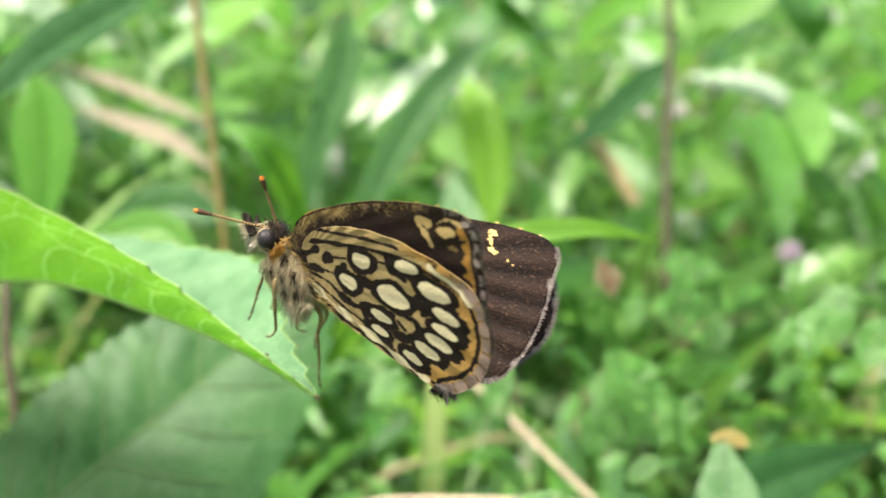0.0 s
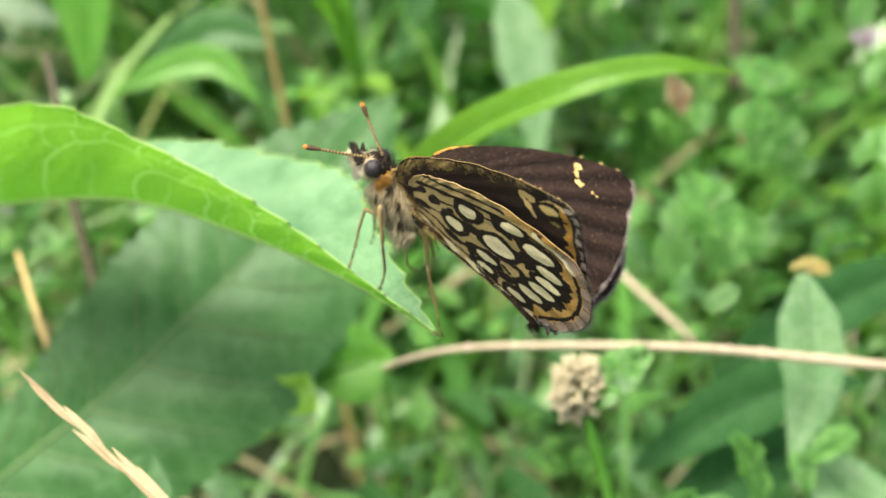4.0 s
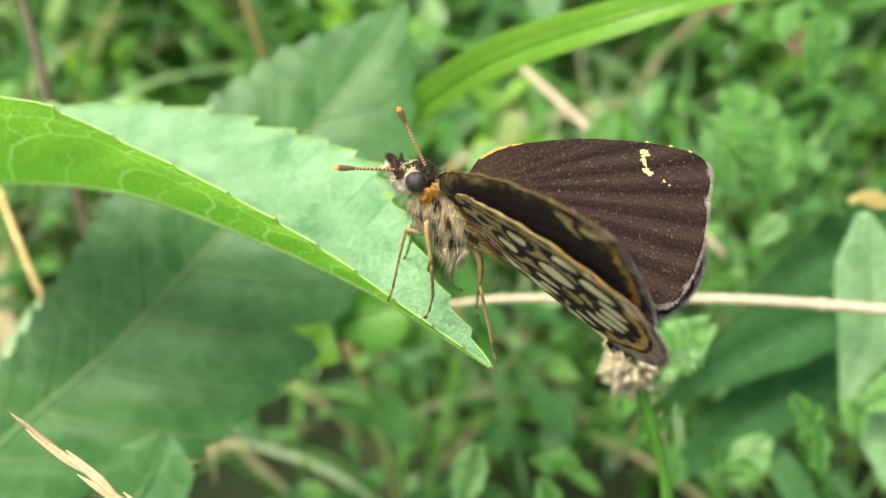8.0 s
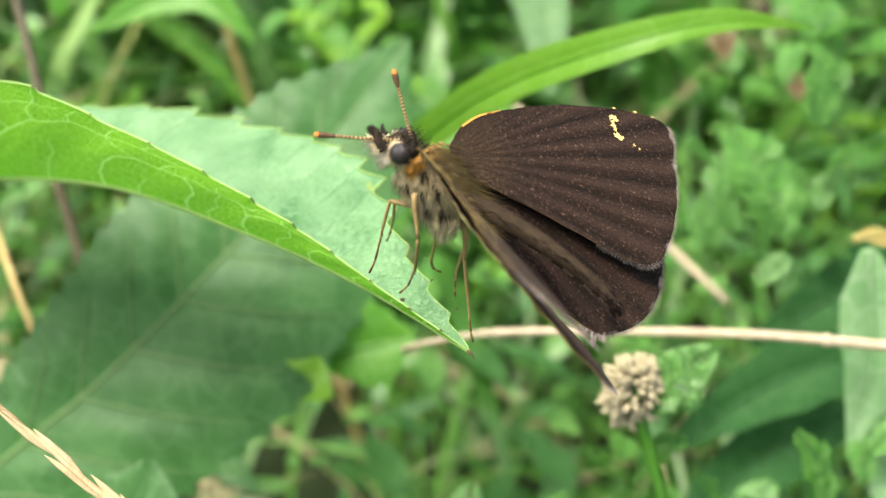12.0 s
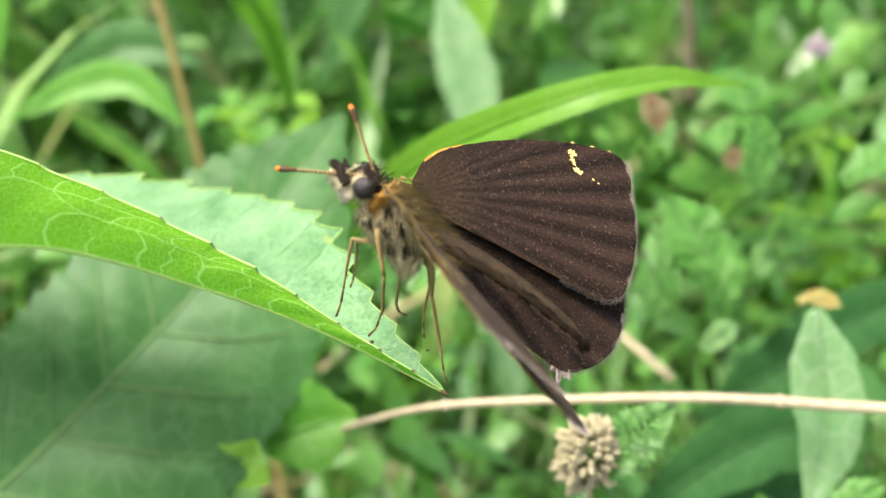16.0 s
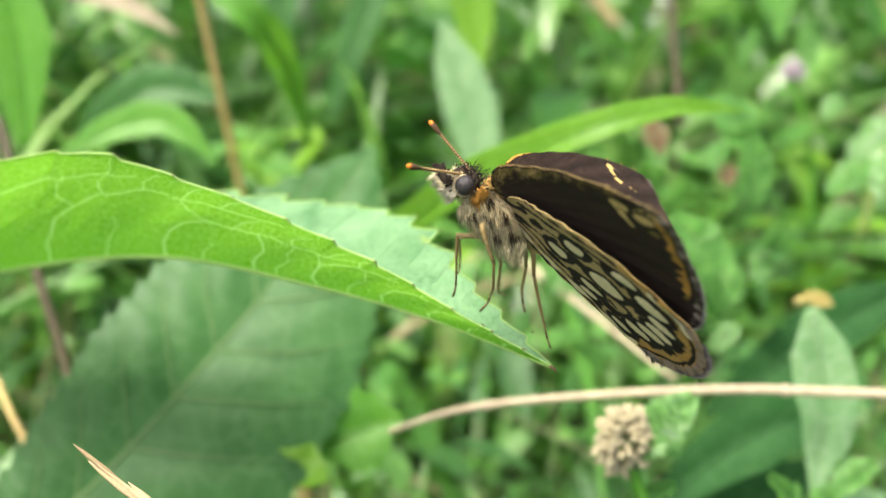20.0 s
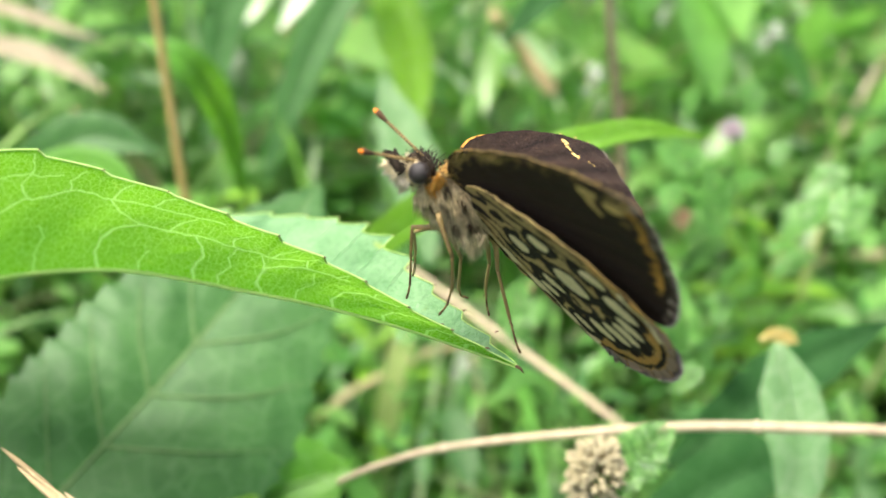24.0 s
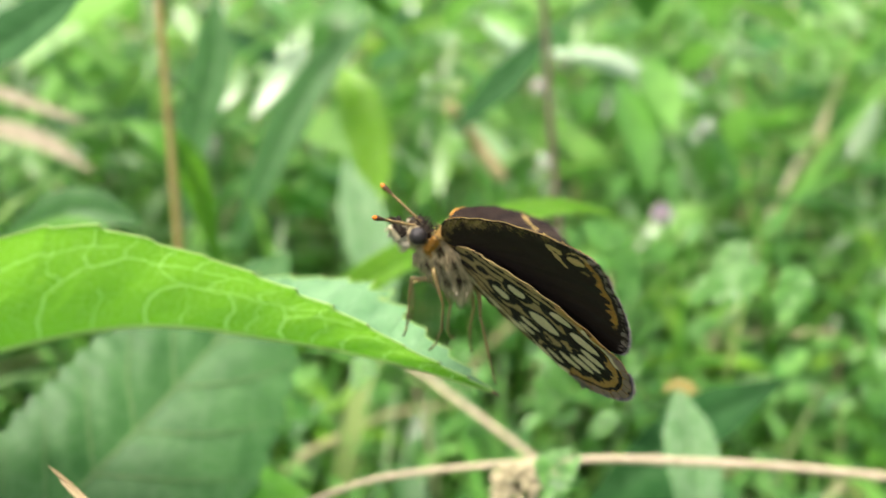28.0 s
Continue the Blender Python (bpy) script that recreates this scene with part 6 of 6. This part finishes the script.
for k, place in enumerate(FROND_AT):
    for j in range(2):
        p = Vector(place) + Vector((rnd.gauss(0, 0.006), rnd.gauss(0, 0.006), rnd.gauss(0, 0.004)))
        lay(fronds[(k + j) % 2], p, rnd.uniform(0, 360), rnd.uniform(10, 60), rnd.uniform(0.35, 0.6), rnd.uniform(-30, 30))


# ---- leafy herbs ----
def herb(label, seed, leaves, length, width, height, material):
    """An upright herb: a stem with leaves that spring from it all round."""
    ob = thing("meadow_herb", (0, 0, 0), label, "plant", "meadow herbs")
    r = random.Random(seed)
    bm = bmesh.new()
    line = [Vector((0, 0, 0)), Vector((0.004, 0.002, height * 0.5)), Vector((0.001, -0.003, height))]
    tube(bm, line, [0.0012, 0.0010, 0.0006], 16, 7)
    part("stem", bm, M_MID, ob)
    for k in range(leaves):
        u = 0.35 + 0.65 * k / (leaves - 1)
        yaw = 2.4 * k + r.uniform(-0.3, 0.3)
        p = curve(line, u)
        d = Vector((math.cos(yaw), math.sin(yaw), 0))
        ln = length * r.uniform(0.7, 1.15) * (1.1 - 0.5 * u)
        rise = r.uniform(0.3, 1.1)
        rib = [p, p + d * ln * 0.35 + Vector((0, 0, ln * 0.35 * rise)), p + d * ln * 0.75 + Vector((0, 0, ln * 0.5 * rise)), p + d * ln + Vector((0, 0, ln * 0.45 * rise))]
        bm = bmesh.new()
        w = width * r.uniform(0.8, 1.2)
        leaf_sheet(bm, rib, [w * 0.2, w * 0.8, w, w * 0.7, w * 0.02], (0, 0, 1) if rise < 1 else (-d.x, -d.y, 1), 0, 0, 0.25, 0.06, 16, 2, 0.1)
        part("leaf", bm, material, ob)
    return ob


kinds = [herb("leafy green meadow herb", 1, 9, 0.040, 0.0055, 0.11, M_MID), herb("dark green broad-leaved herb", 2, 8, 0.038, 0.0085, 0.09, M_BIG), herb("light green narrow-leaved herb", 3, 12, 0.045, 0.0035, 0.12, M_LIME)]
for ob, place in zip(kinds, ((0.10, 0.34, 0), (-0.10, 0.30, 0), (0.03, 0.42, 0))):
    ob.matrix_world = Matrix.Translation(place)
rnd = random.Random(23)
for k in range(170):
    y = 0.20 + 1.0 * rnd.random() ** 1.4
    x = rnd.uniform(-0.10 - 0.50 * y, 0.14 + 0.55 * y)
    size = rnd.uniform(0.6, 1.0) * (0.75 if y < 0.3 else 1.0)
    lay(kinds[(0, 2, 0, 2, 1)[k % 5]], (x, y, -0.003), rnd.uniform(0, 360), rnd.uniform(-12, 12), size, rnd.uniform(-12, 12))


# ---- grass and low leaves ----
def ribbons(count, seed, place, length, width, lean, steps=7):
    """Many blades of grass: each a tapering, bent ribbon folded along its middle."""
    r = random.Random(seed)
    verts, faces = [], []
    for _ in range(count):
        x, y = place(r)
        ln, w = r.uniform(*length), r.uniform(*width)
        yaw, tilt = r.uniform(0, 2 * math.pi), r.uniform(*lean)
        d = Vector((math.cos(yaw), math.sin(yaw), 0))
        s = Vector((-d.y, d.x, 0))
        first = len(verts)
        p, a = Vector((x, y, -0.003)), tilt * 0.3
        for k in range(steps + 1):
            u = k / steps
            ww = w * (1 - u ** 2.5) * (0.6 + 0.4 * min(1, 4 * u))
            verts += [p - s * ww, p + d * ww * 0.35, p + s * ww]
            p = p + (d * math.sin(a) + Vector((0, 0, math.cos(a)))) * ln / steps
            a += tilt * 1.7 / steps
        for k in range(steps):
            i = first + 3 * k
            faces += [(i, i + 1, i + 4, i + 3), (i + 1, i + 2, i + 5, i + 4)]
    return verts, faces


def stuff(name, label, verts, faces, material, category):
    me = bpy.data.meshes.new(name)
    me.from_pydata([tuple(v) for v in verts], [], faces)
    me.materials.append(material)
    me.polygons.foreach_set("use_smooth", [True] * len(me.polygons))
    return tagged(new(name, me), label, category, kind="stuff")


def far_place(near, deep, power):
    def pick(r):
        while True:
            y = near + deep * r.random() ** power
            x = r.uniform(-0.12 - 0.55 * y, 0.16 + 0.6 * y)
            # dark hollows among the herbs, behind the broad leaf and under the dry stalk
            hollow = math.hypot((x + 0.050) / 0.030, (y - 0.150) / 0.055) < 1 or math.hypot((x - 0.030) / 0.034, (y - 0.118) / 0.026) < 1
            if not hollow or r.random() < 0.14:
                return x, y
    return pick


stuff("grass", "dense green meadow grass with a few dry blades", *ribbons(3600, 31, far_place(0.24, 1.9, 1.5), (0.07, 0.18), (0.0006, 0.0021), (0.3, 1.4)), M_GRASS, "grass")
stuff("grass", "tall bright green grass blades", *ribbons(560, 33, far_place(0.26, 0.7, 1.0), (0.11, 0.20), (0.0016, 0.0036), (0.3, 1.3)), M_GRASS, "grass")
stuff("grass", "broad dark and bright grass leaves in the distance", *ribbons(380, 35, far_place(0.20, 0.35, 1.0), (0.10, 0.17), (0.0024, 0.0052), (0.3, 1.3)), M_GRASS, "grass")
stuff("dry_grass", "pale withered straw between the grass", *ribbons(700, 36, far_place(0.35, 0.9, 1.0), (0.05, 0.13), (0.0006, 0.0016), (0.5, 1.5)), M_DRYLEAF, "grass")
stuff("grass", "short green grass between the herbs", *ribbons(2600, 32, far_place(0.11, 0.24, 1.0), (0.04, 0.095), (0.0004, 0.0013), (0.2, 1.2)), M_GRASS, "grass")


def around(near, deep):
    """Places in the meadow on all the other sides."""
    def pick(r):
        while True:
            d, a = near + deep * r.random() ** 1.3, r.uniform(0, 2 * math.pi)
            x, y = d * math.cos(a), d * math.sin(a)
            if y < 0.1 or abs(x) > 0.16 + 0.6 * y:
                return x, y
    return pick


stuff("grass", "green meadow grass on all sides", *ribbons(9000, 37, around(0.22, 1.9), (0.05, 0.15), (0.0006, 0.0022), (0.2, 1.1), 5), M_GRASS, "grass")


def leaflets(count, seed, place, heights, size, slim):
    """Low leaves in all directions: each a folded, pointed oval."""
    r = random.Random(seed)
    verts, faces = [], []
    for _ in range(count):
        x, y = place(r)
        z = r.uniform(*heights)
        yaw, pitch = r.uniform(0, 2 * math.pi), r.uniform(-0.5, 0.9)
        d = Vector((math.cos(yaw) * math.cos(pitch), math.sin(yaw) * math.cos(pitch), math.sin(pitch)))
        s = d.cross(Vector((r.gauss(0, 0.3), r.gauss(0, 0.3), 1))).normalized()
        up = s.cross(d)
        ln = r.uniform(*size)
        w = ln * r.uniform(*slim)
        first = len(verts)
        for u, k in ((0, 0.05), (0.2, 0.7), (0.45, 1.0), (0.75, 0.7), (1.0, 0.03)):
            m = Vector((x, y, z)) + d * ln * u - up * ln * 0.18 * u * u
            verts += [m - s * w * k + up * w * k * 0.3, m, m + s * w * k + up * w * k * 0.3]
        for k in range(4):
            i = first + 3 * k
            faces += [(i, i + 1, i + 4, i + 3), (i + 1, i + 2, i + 5, i + 4)]
    return verts, faces


# the darker leaf colour of this low layer stands in for shade
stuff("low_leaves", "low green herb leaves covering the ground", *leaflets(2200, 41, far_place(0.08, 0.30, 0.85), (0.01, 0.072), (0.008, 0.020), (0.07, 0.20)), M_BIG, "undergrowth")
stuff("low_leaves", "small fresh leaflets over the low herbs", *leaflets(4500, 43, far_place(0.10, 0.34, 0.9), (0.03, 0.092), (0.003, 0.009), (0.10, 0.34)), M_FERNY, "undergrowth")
stuff("low_leaves", "low green leaves on all sides of the meadow", *leaflets(6000, 44, around(0.15, 1.8), (0.01, 0.09), (0.010, 0.030), (0.08, 0.26)), M_HERB, "undergrowth")
stuff("low_leaves", "green herb leaves among the meadow grass", *leaflets(8500, 42, far_place(0.24, 1.4, 1.3), (0.03, 0.150), (0.012, 0.036), (0.07, 0.26)), M_HERB, "undergrowth")


# ---- the ground ----
n = Nodes("soil")
v = n.coords()
big, small = n.noise(v, 6, 5), n.noise(v, 220, 4)
n.bump(small, 0.6, 0.004)
M_SOIL = n.surface(n.ramp(n.mix(0.5, big, small), [(0.3, (0.012, 0.022, 0.008)), (0.7, (0.035, 0.05, 0.018))]), 0.9, 0.2)
bm = bmesh.new()
rings = [0.0, 0.2, 0.4, 0.7, 1.2, 2.5, 6, 20, 80, 400]
prev = None
for r in rings:
    ring = [bm.verts.new((r * math.cos(t * math.pi / 24), r * math.sin(t * math.pi / 24), 0.012 * noise.noise((r * 3 * math.cos(t * math.pi / 24), r * 3 * math.sin(t * math.pi / 24), 0)) if r < 3 else 0)) for t in range(48)] if r else [bm.verts.new((0, 0, 0))]
    if prev:
        for t in range(48):
            j = (t + 1) % 48
            bm.faces.new((prev[0], ring[t], ring[j]) if len(prev) == 1 else (prev[t], ring[t], ring[j], prev[j]))
    prev = ring
ground = tagged(part("ground", bm, M_SOIL), "dark soil under a meadow", "ground", kind="structure")


# ---- what moves ----
# lean in degrees and shifts in metres, fitted to the camera's view
STEM_LEAN = [(0, 0.3), (1, 0.45), (4, 0.3), (7, -1.5), (10, -3.1), (12, -3.5), (14.5, -2.0), (17, -0.4), (20, 0.4), (22, 1.0), (25, 2.3), (26, 2.6), (28, 3.3)]
EAR_SWAY = [(0, 0.0006, -0.0016, 0.0022), (1, 0.0006, -0.0016, 0.0022), (2, -0.0005, -0.0017, 0.0017), (4, 0.0002, -0.0013, 0.0022), (6.5, -0.0026, -0.0023, 0.0011), (7, -0.0011, -0.0021, 0.0007), (7.5, -0.0012, -0.0016, 0.0008), (8, -0.0016, -0.0004, 0.0016), (8.5, -0.0024, 0.0006, 0.0025), (9, -0.0013, 0.0008, 0.0024), (12, -0.0025, 0.0012, 0.0022), (14.5, 0.0001, 0.0000, 0.0000), (15, -0.0007, 0.0011, 0.0026), (18, -0.0004, -0.0012, 0.0038), (20, -0.0001, -0.0008, 0.0040), (21, -0.0003, -0.0008, 0.0042), (25, 0.0005, -0.0010, 0.0047), (26, 0.0004, 0.0004, 0.0010), (28, 0.0004, 0.0004, 0.0010)]


def rows_pose(rows):
    return [(r[0], pose(*r[1:])) for r in rows]


def motions():
    walk(leaf, rows_pose(SWAY))
    walk(butterfly, rows_pose(PERCH))
    # the brown stem leans to and fro about its foot, the dry ear moves with the wind; both fitted to the camera's view
    walk(brown_stem, [(t, Matrix.Translation(brown_stem.location) @ Matrix.Rotation(radians(lean), 4, "Y")) for t, lean in STEM_LEAN])
    foot = grass_ear.location.copy()
    walk(grass_ear, [(t, Matrix.Translation(foot + Vector(by))) for t, *by in EAR_SWAY])
    for k, (wing, root, side) in enumerate(wing_joints):
        rows = []
        for t, *turns in WINGS:
            wide, sweep, droop = turns[3 * k:3 * k + 3]
            rows.append((t, Matrix.Translation(root) @ Matrix.Rotation(radians(-side * wide), 4, "X") @ Matrix.Rotation(side * radians(sweep), 4, "Z") @ Matrix.Rotation(radians(droop), 4, "Y")))
        walk(wing, rows)
    for k, (feeler, root) in enumerate(feeler_joints):
        rows = []
        for r in FEELER_TIPS:
            way = Vector(r[1 + 3 * k:4 + 3 * k]) - root
            rows.append((r[0], Matrix.Translation(root) @ way.to_track_quat("Z", "Y").to_matrix().to_4x4()))
        walk(feeler, rows)
    # the feet keep their hold on the leaf while the body shifts over them
    perch, sway = dict(rows_pose(PERCH)), dict(rows_pose(SWAY))
    home = sway[17].inverted() @ perch[17]
    for leg, hip, foot in leg_joints:
        rows = []
        for t in sorted(perch):
            goal = perch[t].inverted() @ (sway[t] @ (home @ foot))
            turn = (foot - hip).rotation_difference(goal - hip).to_matrix().to_4x4()
            rows.append((t, Matrix.Translation(hip) @ turn))
        walk(leg, rows)


motions()
